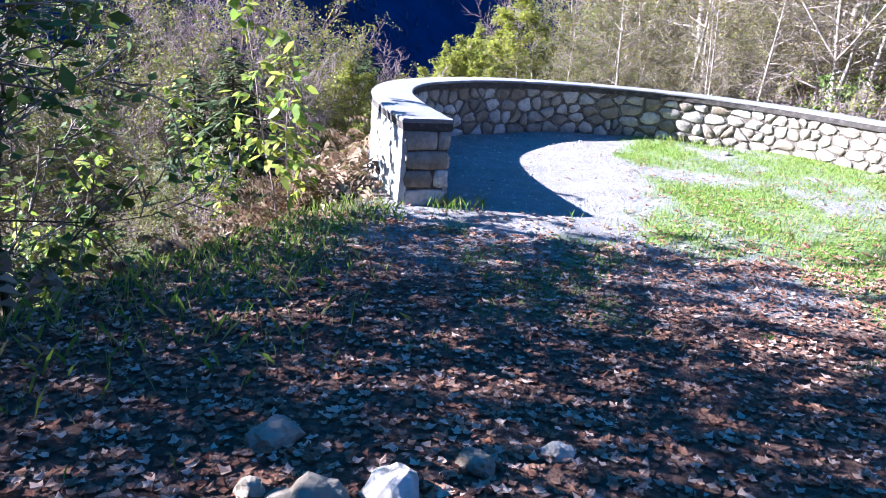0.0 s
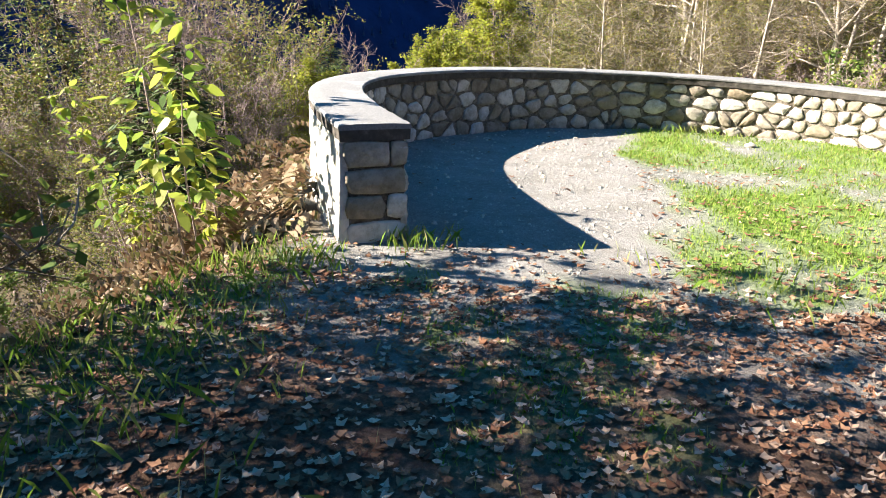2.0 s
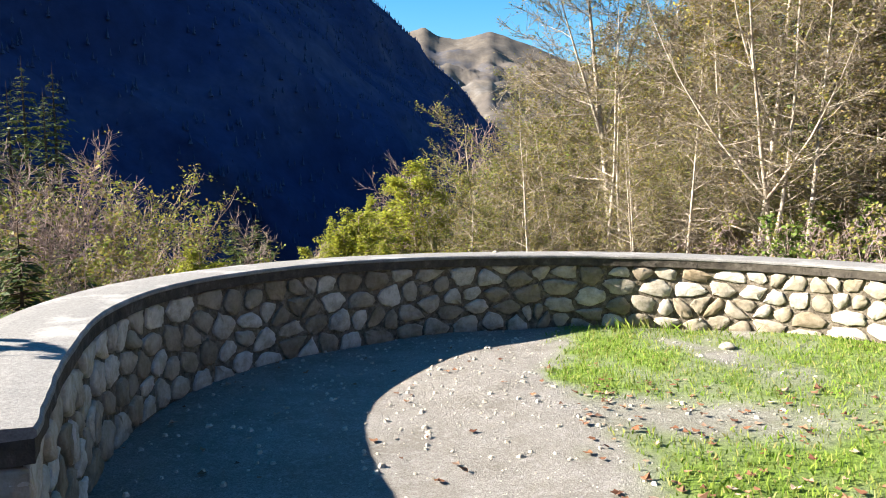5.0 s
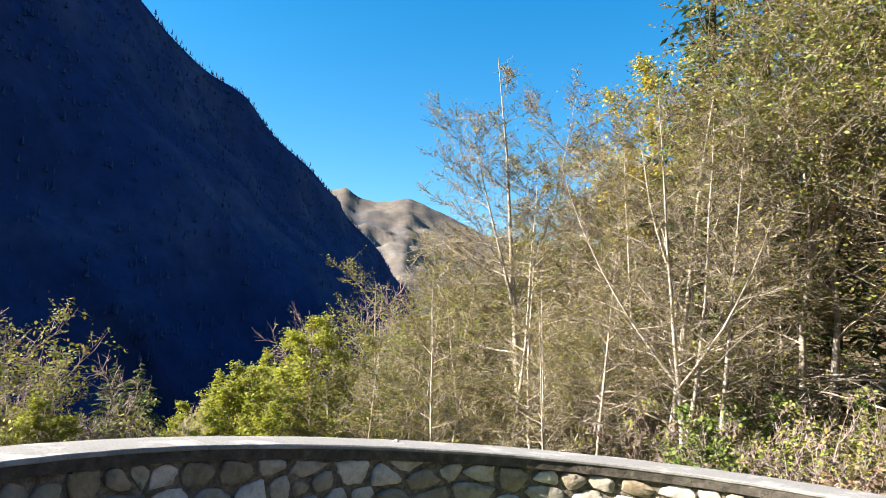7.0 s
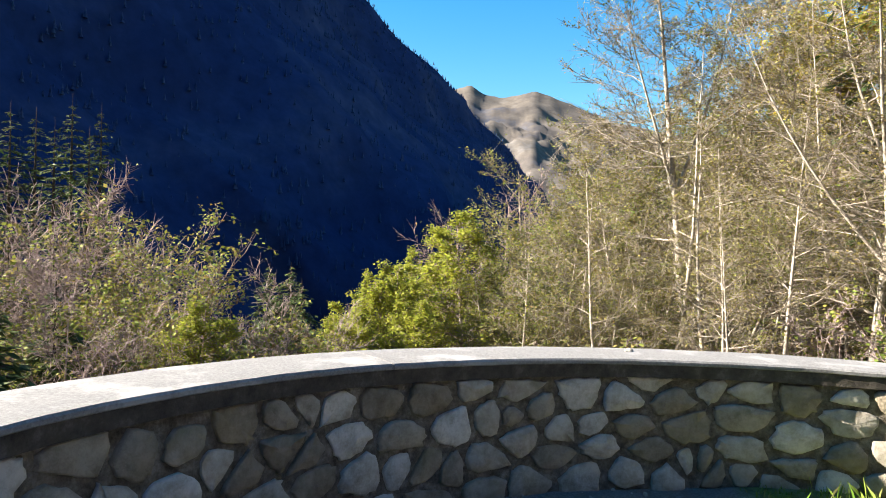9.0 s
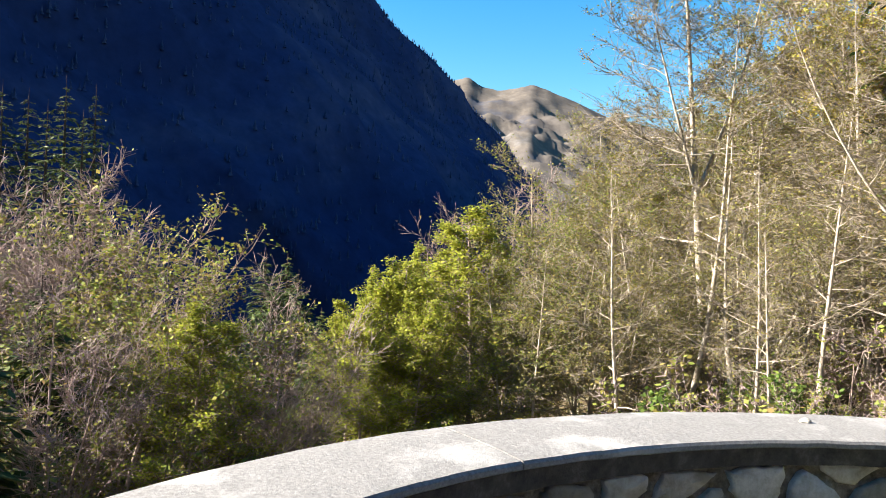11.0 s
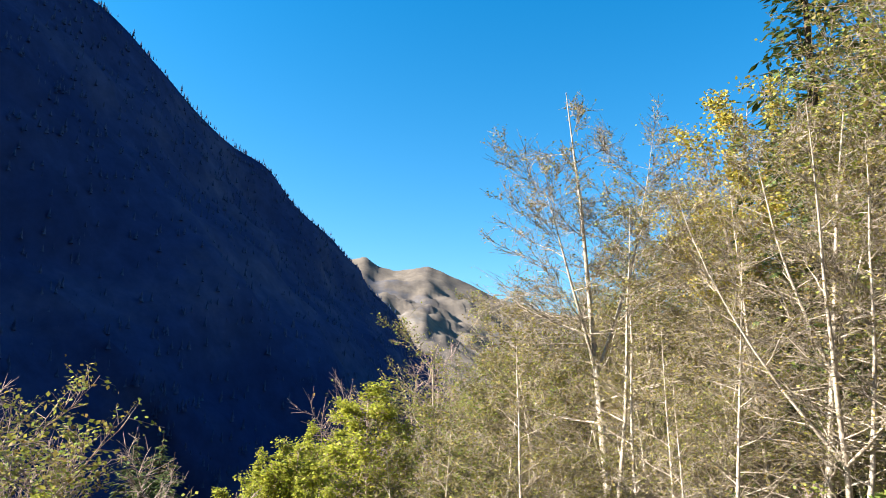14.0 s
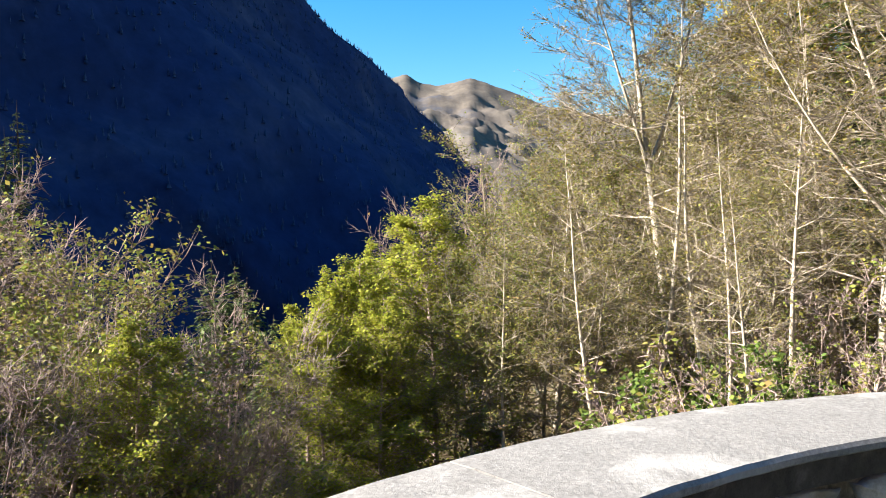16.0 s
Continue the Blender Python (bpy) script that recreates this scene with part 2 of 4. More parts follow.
def ground_z(x, y):
    x, y = np.asarray(x, float), np.asarray(y, float)
    d = edge_distance(x, y)
    keep = 1 - 0.7 * smooth((x + 2) / 13)
    z = -15 * keep * (1 - np.exp(-np.maximum(d - 0.35, 0) / 19))
    z = z + 0.37 * np.clip((3.4 - y) / 3.4, 0, 6) * np.exp(-d / 6)
    z = z - 26 * smooth((d - 45) / 150) * (1 - smooth((x - 2) / 20))
    z = z + 24 * smooth((x - 3 - 0.02 * y) / 45) * smooth((y - 36) / 70) + 10 * smooth((x - 16) / 50) * smooth((y + 40) / 60)
    z = z + 0.012 * np.sin(3.1 * x + 1.3 * y) + 0.01 * np.sin(2.3 * y - 1.7 * x) + 0.25 * np.clip(d / 6, 0, 1) * np.sin(0.7 * x + 0.4 * y) * np.cos(0.5 * y)
    return z


def lift(x, y, dz=0.0):
    return float(ground_z(x, y)) + dz


# ---- ground ----
def axis(lo, hi, fine, far):
    a = list(np.arange(lo, hi, fine))
    step, x = fine, hi
    right = []
    while x < far:
        right.append(x)
        step *= 1.13
        x += step
    step, x = fine, lo
    left = []
    while x > -far:
        step *= 1.13
        x -= step
        left.append(x)
    return np.array(left[::-1] + a + right)


def build_ground():
    xs, ys = axis(-5, 9, 0.11, 4000), axis(-3, 15, 0.11, 4000)
    X, Y = np.meshgrid(xs, ys)
    Z = ground_z(X, Y)
    nx, ny = len(xs), len(ys)
    verts = np.stack([X.ravel(), Y.ravel(), Z.ravel()], 1)
    i = np.arange(nx * ny).reshape(ny, nx)
    faces = np.stack([i[:-1, :-1].ravel(), i[:-1, 1:].ravel(), i[1:, 1:].ravel(), i[1:, :-1].ravel()], 1).tolist()
    me = mesh_of("ground", verts, faces, GROUND, True)
    for name, field in (("grass", grass_amount), ("litter", litter_amount), ("wild", wild_amount)):
        a = me.attributes.new(name, "FLOAT", "POINT")
        a.data.foreach_set("value", np.ascontiguousarray(field(verts[:, 0], verts[:, 1]), np.float32))
    tagged(new("ground", me), "gravelly terrace with grass, leaf litter and a falling slope", "ground", kind="structure")


def wob(x, y):
    return 0.5 * np.sin(2.1 * x + 0.7 * y) + 0.35 * np.sin(1.3 * y - 2.9 * x + 1) + 0.3 * np.sin(4.3 * x + 3.7 * y) + 0.2 * np.sin(7.1 * y - 5.3 * x)


def grass_amount(x, y):
    rough = wob(x, y) + 0.6 * wob(2.7 * x + 1, 2.9 * y) + 0.4 * wob(6.1 * x, 5.7 * y + 2)
    lawn = smooth((x - 2.5 + 0.22 * rough) / 0.5) * smooth((y - 5.7 + 0.3 * rough) / 0.8)
    bare = smooth((1.0 - np.hypot((x - 3.3) / 1.5, (y - 10.0) / 0.6) + 0.35 * rough) / 0.8)
    bare2 = smooth((0.9 - np.hypot((x - 5.9) / 1.2, (y - 9.3) / 0.8) + 0.3 * rough) / 0.8)
    verge = smooth((0.45 - x + 0.2 * rough) / 0.5) * smooth((6.7 - y) / 0.4) * smooth((y - 3) / 2)
    tongue = smooth((rough - 0.15) / 0.5) * smooth((y - 3.8) / 0.8) * smooth((6.6 - y) / 0.5) * 0.8
    verge = np.maximum(verge, tongue)
    return np.clip(np.maximum(lawn * (1 - 0.9 * bare) * (1 - 0.9 * bare2) * (0.72 + 0.45 * rough), 0.8 * verge), 0, 1)


def litter_amount(x, y):
    return np.clip(smooth((5.9 + 0.3 * wob(x, y) - y) / 1.2), 0, 1) * 0.95 * (1 - 0.7 * grass_amount(x, y))


def wild_amount(x, y):
    return smooth((edge_distance(x, y) - 0.02) / 0.3)


build_ground()


# ---- mountains ----
def dark_mountain():
    """A steep wooded spur whose crest runs away to the far right; its near face turns from the sun."""
    crest = []
    for az, el, r in ((-60, 20, 190), (-52, 24, 215), (-45, 27.5, 255), (-36.6, 29.5, 300), (-30, 28.1, 345), (-25, 24.8, 390), (-22, 22.4, 425), (-19, 20.4, 460), (-15.9, 19.0, 505),
                      (-13.3, 16.3, 545), (-9.9, 13.8, 610), (-7.4, 10.9, 670), (-4, 7.8, 760), (-2.0, 4.2, 850), (0.5, 0.5, 960)):
        a = radians(az)
        crest.append((r * math.sin(a), 10 + r * math.cos(a), 1.6 + r * math.tan(radians(el))))
    line, s = spline(crest, 6)
    t = np.gradient(line[:, :2], axis=0)
    t /= np.linalg.norm(t, axis=1)[:, None]
    face = np.stack([t[:, 1], -t[:, 0]], 1)
    rows, verts = 46, []
    for i, (p, f) in enumerate(zip(line, face)):
        for j in range(-14, rows):
            if j < 0:
                d, z = 7.0 * j, p[2] + 5.5 * j
            else:
                u = j / (rows - 1)
                z = p[2] - (p[2] + 62) * (u ** 0.92)
                d = (p[2] + 62) * 0.78 * u
            q = Vector((p[0] * 0.011, p[1] * 0.011, z * 0.013))
            bump = 14 * noise.fractal(q, 0.9, 2.1, 5) * min(1, abs(j) / 5)
            verts.append((p[0] + f[0] * (d + bump), p[1] + f[1] * (d + bump), z + 0.35 * bump))
    w = rows + 14
    n = len(line)
    faces = [(i * w + j, i * w + j + 1, (i + 1) * w + j + 1, (i + 1) * w + j) for i in range(n - 1) for j in range(w - 1)]
    hill = tagged(new("mountain_spur", mesh_of("mountain_spur", verts, faces, HAZED_FOREST, True)), "steep forested mountainside in shade, with blue haze in its colour", "mountain", kind="structure")
    V = np.array(verts).reshape(n, w, 3)
    cv, cf = [], []
    for k in range(11000):
        i = RNG.integers(1, n - 1)
        j = 14 + (0 if k < 900 else int(rows * RNG.random() ** 1.2 * 0.98))
        if k < 900:
            j += RNG.integers(-1, 2)
        p = V[i, min(j, w - 1)] + RNG.normal(0, 1.4, 3) * (1, 1, 0.3)
        conifer_blob(cv, cf, p - np.array((0, 0, 1.0)), RNG.uniform(2.5, 6.0) * (RNG.uniform(0.3, 0.85) if k < 900 else 0.65))
    tagged(new("spur_forest", mesh_of("spur_forest", cv, cf, HAZED_NEEDLES)), "dense dark conifers covering the shaded mountainside, with blue haze in their colour", "forest", kind="stuff")
    return hill


def conifer_blob(cv, cf, p, h):
    """A small far conifer of stacked ragged skirts."""
    n = 6
    for z0, z1, r in ((0.06, 0.5, 0.21), (0.34, 0.76, 0.15), (0.6, 1.0, 0.09)):
        b = len(cv)
        ph = RNG.random() * 6
        for i in range(n):
            a = ph + i * 2 * math.pi / n
            rr = r * h * RNG.uniform(0.65, 1.2)
            cv.append((p[0] + rr * math.cos(a), p[1] + rr * math.sin(a), p[2] + h * (z0 + RNG.uniform(-0.05, 0.03))))
        cv.append((p[0], p[1], p[2] + h * z1))
        cf.extend((b + i, b + (i + 1) % n, b + n) for i in range(n))


def far_mountain():
    verts, n, rows = [], 200, 70
    prof = np.array([(-24, 9.5), (-14, 11.5), (-9, 12.4), (-7.4, 12.9), (-6.2, 12.2), (-5, 12.0), (-3.8, 12.1), (-2.2, 12.5), (0, 11.7), (1.5, 11.1), (4.2, 9.9), (9, 9.0), (18, 8.5), (40, 7)])
    for i in range(n):
        az = -24 + 64 * i / (n - 1)
        el = np.interp(az, prof[:, 0], prof[:, 1])
        for j in range(-6, rows):
            u = j / (rows - 1)
            r = 2500 - 1500 * u
            top = 1.6 + 2500 * math.tan(radians(el))
            z = top * (1 - max(u, 0) ** 0.8) - 40 * max(u, 0) + 240 * min(u, 0)
            a = radians(az)
            q = Vector((r * math.sin(a) * 0.0035, r * math.cos(a) * 0.0035, 2.0))
            amp = 115 * min(1, max(u, 0) * 4) * (1 - max(u, 0))
            z += amp * (abs(noise.fractal(q, 0.8, 2.2, 6)) - 0.35) + 5 * noise.fractal(q * 5, 0.9, 2.1, 4)
            verts.append((r * math.sin(a), 10 + r * math.cos(a), z))
    w = rows + 6
    faces = [(i * w + j, (i + 1) * w + j, (i + 1) * w + j + 1, i * w + j + 1) for i in range(n - 1) for j in range(w - 1)]
    tagged(new("far_mountain", mesh_of("far_mountain", verts, faces, ALPINE, True)), "distant sunlit mountain of brown pasture and rock", "mountain", kind="structure")


def closing_hills(name, az0, az1, el, r, label, trees):
    """Wooded slopes that close the valley round the terrace; the southern one is unseen."""
    n, rows, verts = 60, 16, []
    for i in range(n):
        a = radians(az0 + (az1 - az0) * i / (n - 1))
        e = np.interp(i / (n - 1), np.linspace(0, 1, len(el)), el)
        for j in range(rows):
            u = j / (rows - 1)
            q = Vector((math.sin(a) * 4, math.cos(a) * 4, u * 2))
            d = r * (0.45 + 0.55 * u) * (1 + 0.06 * noise.fractal(q, 0.9, 2, 4))
            z = -40 + (40 + r * math.tan(radians(e))) * u ** 1.1 + 6 * noise.fractal(q * 2, 0.9, 2, 4) * u
            verts.append((d * math.sin(a), d * math.cos(a), z))
    faces = [(i * rows + j, (i + 1) * rows + j, (i + 1) * rows + j + 1, i * rows + j + 1) for i in range(n - 1) for j in range(rows - 1)]
    tagged(new(name, mesh_of(name, verts, faces, HAZED_FOREST, True)), label, "hillside", kind="structure")
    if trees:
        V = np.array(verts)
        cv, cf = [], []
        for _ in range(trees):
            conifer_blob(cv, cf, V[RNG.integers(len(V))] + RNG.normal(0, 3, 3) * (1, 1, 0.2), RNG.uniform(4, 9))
        tagged(new("hillside_forest", mesh_of("hillside_forest", cv, cf, HAZED_NEEDLES)), "conifers on the near hillside", "forest", kind="stuff")


dark_mountain()
far_mountain()
closing_hills("hillside_west", -88, -44, (12, 17, 21, 24), 210, "wooded slope closing the valley", 900)
# added behind the camera, out of view, and kept high to darken shaded places
closing_hills("hillside_south", 70, 262, (36, 40, 44, 40, 26, 14), 240, "unseen slope behind the terrace, added to cut the skylight", 0)


# ---- parapet ----
def sweep(name, s0, s1, profile, material, parent, step=0.1, smooth_it=False, rough=0.0):
    """A closed profile of (out, height over the parapet's top) carried along the parapet."""
    ss = np.linspace(s0, s1, max(2, int((s1 - s0) / step) + 1))
    verts, k = [], len(profile)
    for s in ss:
        for o, dz in profile:
            x, y, _ = on_wall(s, o, 0)
            j = rough * noise.noise(Vector((s * 7, o * 9, dz * 9)))
            verts.append((x + j, y + j, wall_top(s) + dz + 0.5 * j))
    n = len(ss)
    faces = [(i * k + j, i * k + (j + 1) % k, (i + 1) * k + (j + 1) % k, (i + 1) * k + j) for i in range(n - 1) for j in range(k)]
    faces += [tuple(range(k))[::-1], tuple((n - 1) * k + j for j in range(k))]
    return part(name, mesh_of(name, verts, faces, material, smooth_it), parent)


wall = tagged(new("parapet_wall"), "curved rubble-stone parapet wall with a concrete coping", "wall", kind="structure")
CAP = 0.115
sweep("mortar_core", 0.03, WALL_LEN, [(0.03, -1.1), (0.03, -CAP), (0.45, -CAP), (0.45, -1.1)], MORTAR, wall, 0.1)
outer_prof = [(0.452, -2.6)] + [(0.452, z) for z in np.linspace(-1.1, -CAP, 8)] + [(0.5, -CAP)] + [(0.5 + 0.03 * (-z - CAP), z) for z in np.linspace(-CAP - 0.02, -1.1, 9)] + [(0.56, -2.6)]
sweep("outer_render", 0.02, WALL_LEN, outer_prof, RENDER, wall, 0.07, False, 0.03)
CRACK = float(WALL_S[np.argmin(np.hypot(INNER[:, 0] - 0.6, INNER[:, 1] - 12.05))])
cap_prof = [(-0.012, -0.036), (-0.02, -0.03), (-0.02, -0.012), (-0.01, 0.0), (0.12, 0.006), (0.4, 0.006), (0.505, 0.0), (0.515, -0.014), (0.515, -0.036)]
for a, b in ((-0.03, CRACK - 0.004), (CRACK + 0.004, WALL_LEN)):
    sweep("coping_slab", a, b, cap_prof, COPING, wall, 0.06, False, 0.006)
# lower edge of the coping as its own band, darker than the slab
sweep("coping_bed", 0.0, WALL_LEN, [(-0.008, -CAP), (-0.012, -0.0365), (0.51, -0.0365), (0.508, -CAP)], DARK_CONCRETE, wall, 0.06, False, 0.008)
sweep("coping_joint", CRACK - 0.02, CRACK + 0.02, [(0.0, -0.03), (0.0, -0.012), (0.52, -0.012), (0.52, -0.03)], DARK_CONCRETE, wall)


# ---- woody plants ----
def tube(wv, wf, pts, radii, n):
    b = len(wv)
    for i, (p, r) in enumerate(zip(pts, radii)):
        d = pts[min(i + 1, len(pts) - 1)] - pts[max(i - 1, 0)]
        d = d / (np.linalg.norm(d) + 1e-9)
        u = np.cross(d, (0.31, 0.77, 0.55))
        u /= np.linalg.norm(u) + 1e-9
        v = np.cross(d, u)
        for k in range(n):
            a = 2 * math.pi * k / n
            wv.append(p + r * (math.cos(a) * u + math.sin(a) * v))
    for i in range(len(pts) - 1):
        for k in range(n):
            wf.append((b + i * n + k, b + i * n + (k + 1) % n, b + (i + 1) * n + (k + 1) % n, b + (i + 1) * n + k))


def limb(rng, start, direction, length, n, wander, rise):
    pts = [start]
    d = direction / np.linalg.norm(direction)
    for _ in range(n):
        d = d + rng.normal(0, wander, 3) + np.array((0, 0, rise))
        d /= np.linalg.norm(d)
        pts.append(pts[-1] + d * length / n)
    return pts


def add_leaf(lv, lf, rng, p, size, flat=0.5):
    d = rng.normal(0, 1, 3)
    d[2] *= flat
    d /= np.linalg.norm(d) + 1e-9
    u = np.cross(d, rng.normal(0, 1, 3) * (0.5, 0.5, 1.2))
    u /= np.linalg.norm(u) + 1e-9
    b = len(lv)
    lv.extend((p, p + size * (0.5 * d + 0.33 * u), p + size * d, p + size * (0.5 * d - 0.33 * u)))
    lf.append((b, b + 1, b + 2, b + 3))


def woody(seed, height, r0, spread, base, n1, n2, n3, leaves, leaf, up=0.7, stems=1, wander=0.1, lean=(0, 0), fork=0.0, taper=1.0, top=0.35, layer=1.0, twig=0.009):
    """Wood and leaves of a broadleaved tree or shrub. base: share of the stem without branches; taper: how the crown narrows upward; layer: under 1 spreads the twigs in flat sprays."""
    rng = np.random.default_rng(seed)
    wv, wf, tv, tf, lv, lf = [], [], [], [], [], []
    mains = []
    for k in range(stems):
        d = np.array((lean[0], lean[1], 1.0)) + (rng.normal(0, 0.3, 3) * (1, 1, 0) if stems > 1 else 0)
        p0 = np.array((0, 0, -0.15)) + (rng.normal(0, 0.12 * spread * 0.3, 3) * (1, 1, 0) if stems > 1 else 0)
        pts = limb(rng, p0, d, height * (1 if k == 0 else rng.uniform(0.6, 1)), 9, wander * 0.5, 0.03)
        rad = [r0 * (1 - 0.93 * (i / 9) ** 0.8) * (1.25 if i == 0 else 1) for i in range(10)]
        tube(wv, wf, pts, rad, 7)
        mains.append((pts, rad, base))
        if fork:
            i = int(9 * fork)
            for q in range(2):
                fd = pts[i + 1] - pts[i] + rng.normal(0, 0.55, 3) * (1, 1, 0.1) * np.linalg.norm(pts[i + 1] - pts[i])
                fp = limb(rng, pts[i], fd, height * (1 - fork) * rng.uniform(0.75, 1.0), 7, wander * 0.6, 0.09)
                fr = [rad[i] * 0.7 * (1 - 0.92 * j / 7) for j in range(8)]
                tube(wv, wf, fp, fr, 6)
                mains.append((fp, fr, 0.1))
    twigs = []
    per = max(1, n1 // len(mains))
    for pts, rad, b0 in mains:
        for k in range(per):
            t = b0 + (0.98 - b0) * (k + rng.random()) / per
            f = t * (len(pts) - 1)
            i = int(f)
            p = pts[i] + (pts[min(i + 1, len(pts) - 1)] - pts[i]) * (f - i)
            a = k * 2.4 + rng.normal(0, 0.5)
            rel = (t - b0) / (1 - b0 + 1e-6)
            ln = spread * ((1 - rel) ** taper * (1 - top) + top) * rng.uniform(0.65, 1.15)
            d = np.array((math.cos(a), math.sin(a), up * (0.5 + rel) + rng.normal(0, 0.15)))
            br = limb(rng, p, d, ln, 5, wander * 1.6, 0.04)
            r1 = max(0.35 * rad[i], 0.006)
            tube(wv, wf, br, [r1 * (1 - 0.85 * j / 5) for j in range(6)], 4)
            for m in range(n2):
                tt = 0.2 + 0.8 * (m + rng.random()) / n2
                g = min(int(tt * 5), 4)
                q = br[g] + (br[g + 1] - br[g]) * (tt * 5 - g)
                d2 = (br[g + 1] - br[g]) / (ln / 5) + rng.normal(0, 0.65, 3) * (1, 1, 0.7 * layer)
                sl = ln * rng.uniform(0.25, 0.5) * (1.15 - 0.5 * tt)
                sb = limb(rng, q, d2, sl, 3, wander * 2, 0.06)
                tube(tv, tf, sb, [max(r1 * 0.42 * (1 - 0.7 * j / 3), 0.008) for j in range(4)], 3)
                for w in range(n3):
                    h = rng.integers(0, 3)
                    q2 = sb[h] + (sb[h + 1] - sb[h]) * rng.random()
                    d3 = (sb[h + 1] - sb[h]) / (sl / 3) + rng.normal(0, 0.7, 3) * (1, 1, layer)
                    tw = limb(rng, q2, d3, sl * rng.uniform(0.4, 0.9), 1, wander * 2, 0.05)
                    tube(tv, tf, tw, [max(r1 * 0.2, twig), 0.45 * twig], 3)
                    twigs.append(tw)
    if twigs:
        for k in range(leaves):
            tw = twigs[rng.integers(len(twigs))]
            p = tw[0] + (tw[1] - tw[0]) * rng.uniform(0.2, 1.1) + rng.normal(0, leaf * 0.6, 3)
            add_leaf(lv, lf, rng, p, leaf * rng.uniform(0.6, 1.3), 0.5 * layer)
    return wv, wf, tv, tf, lv, lf


def plant(name, label, category, bark, leafmat, group="", **kw):
    wv, wf, tv, tf, lv, lf = woody(**kw)
    root = tagged(new(name), label, category, group)
    part("trunk" if kw.get("stems", 1) == 1 else "stem", mesh_of("trunk", wv, wf, bark, True), root)
    part("branchwork", mesh_of("branchwork", tv, tf, TWIG_GREY if bark is BARK_GREY else TWIG, True), root)
    if lf:
        part("crown", mesh_of("crown", lv, lf, leafmat), root)
    return root


def stand(root, x, y, size=1.0, turn=0.0, first=False, sink=0.1):
    m = pose(x, y, lift(x, y, -sink), 0, 0, turn)
    if first:
        root.matrix_basis = m
        root.scale = (size,) * 3
        return root
    ob = copy_thing(root, m)
    ob.scale = (size,) * 3
    return ob


def spruce(seed, h, r):
    """A spruce: trunk, and drooping boughs set with flat sprays of needles."""
    rng = np.random.default_rng(seed)
    wv, wf, lv, lf = [], [], [], []
    tube(wv, wf, [np.array((0, 0, -0.2)), np.array((0, 0, h * 0.5)), np.array((0, 0, h))], [h * 0.014, h * 0.009, 0.01], 7)
    z = h * 0.1
    while z < h * 0.98:
        rel = 1 - z / h
        for k in range(7):
            a = rng.random() * 6.283
            ln = r * rel ** 0.8 * rng.uniform(0.7, 1.15)
            d = np.array((math.cos(a), math.sin(a), 0.15))
            br = limb(rng, np.array((0, 0, z + rng.normal(0, 0.1))), d, ln, 4, 0.06, -0.09)
            tube(wv, wf, br, [0.03 * rel + 0.008, 0.02, 0.012, 0.008, 0.003], 3)
            for m in range(int(6 + 16 * rel)):
                g = rng.integers(0, 4)
                p = br[g] + (br[g + 1] - br[g]) * rng.random()
                side = np.cross(br[g + 1] - br[g], (0, 0, 1))
                side /= np.linalg.norm(side) + 1e-9
                e = side * rng.choice((-1, 1)) * rng.uniform(0.5, 1) + (br[g + 1] - br[g]) / (ln / 4) * 0.8 + np.array((0, 0, rng.normal(-0.25, 0.2)))
                e *= min(0.55, 0.3 * ln + 0.1) * rng.uniform(0.6, 1.1)
                u = np.cross(e, rng.normal(0, 0.4, 3) + np.array((0, 0, 1)))
                u *= 0.16 * np.linalg.norm(e) / (np.linalg.norm(u) + 1e-9)
                b = len(lv)
                lv.extend((p, p + 0.5 * e + u, p + e, p + 0.5 * e - u))
                lf.append((b, b + 1, b + 2, b + 3))
        z += h * 0.022
    return wv, wf, lv, lf


# tall thinly leaved trees beyond the parapet
FOREST_GROUP = "autumn trees beyond the wall"
tall = plant("beech_tree", "tall pale-barked beech, thinly leaved and bare at the top", "tree", BARK_PALE, LEAF_OCHRE, FOREST_GROUP,
             seed=1, height=20, r0=0.23, spread=5.4, base=0.12, n1=66, n2=9, n3=7, leaves=6500, leaf=0.1, up=0.45, fork=0.5, wander=0.08, layer=0.5, twig=0.011)
leaning = plant("beech_tree", "pale beech leaning out of the wood with long bare limbs", "tree", BARK_PALE, LEAF_OCHRE, FOREST_GROUP,
                seed=2, height=16, r0=0.15, spread=4.2, base=0.12, n1=44, n2=8, n3=6, leaves=3600, leaf=0.1, up=0.4, wander=0.08, lean=(-0.3, 0.0), fork=0.4, layer=0.5, twig=0.01)
ochre = plant("beech_tree", "beech with flat sprays of sparse ochre leaves", "tree", BARK_PALE, LEAF_OCHRE, FOREST_GROUP,
              seed=13, height=18, r0=0.16, spread=5.2, base=0.04, n1=70, n2=9, n3=5, leaves=14000, leaf=0.115, up=0.25, wander=0.08, layer=0.4, twig=0.01, top=0.5)
olive = plant("beech_tree", "slender beech with flat sprays of olive and brown leaves", "tree", BARK_PALE, LEAF_MIX, FOREST_GROUP,
              seed=3, height=17, r0=0.15, spread=5.2, base=0.03, n1=72, n2=9, n3=4, leaves=18500, leaf=0.115, up=0.25, wander=0.08, fork=0.55, layer=0.4, top=0.5)
pole = plant("beech_tree", "slim pale beech stem with thin wide-set branches", "tree", BARK_PALE, LEAF_OCHRE, FOREST_GROUP,
             seed=15, height=15, r0=0.13, spread=3.0, base=0.3, n1=30, n2=7, n3=5, leaves=2600, leaf=0.1, up=0.45, wander=0.07, layer=0.45, lean=(-0.06, 0.0))
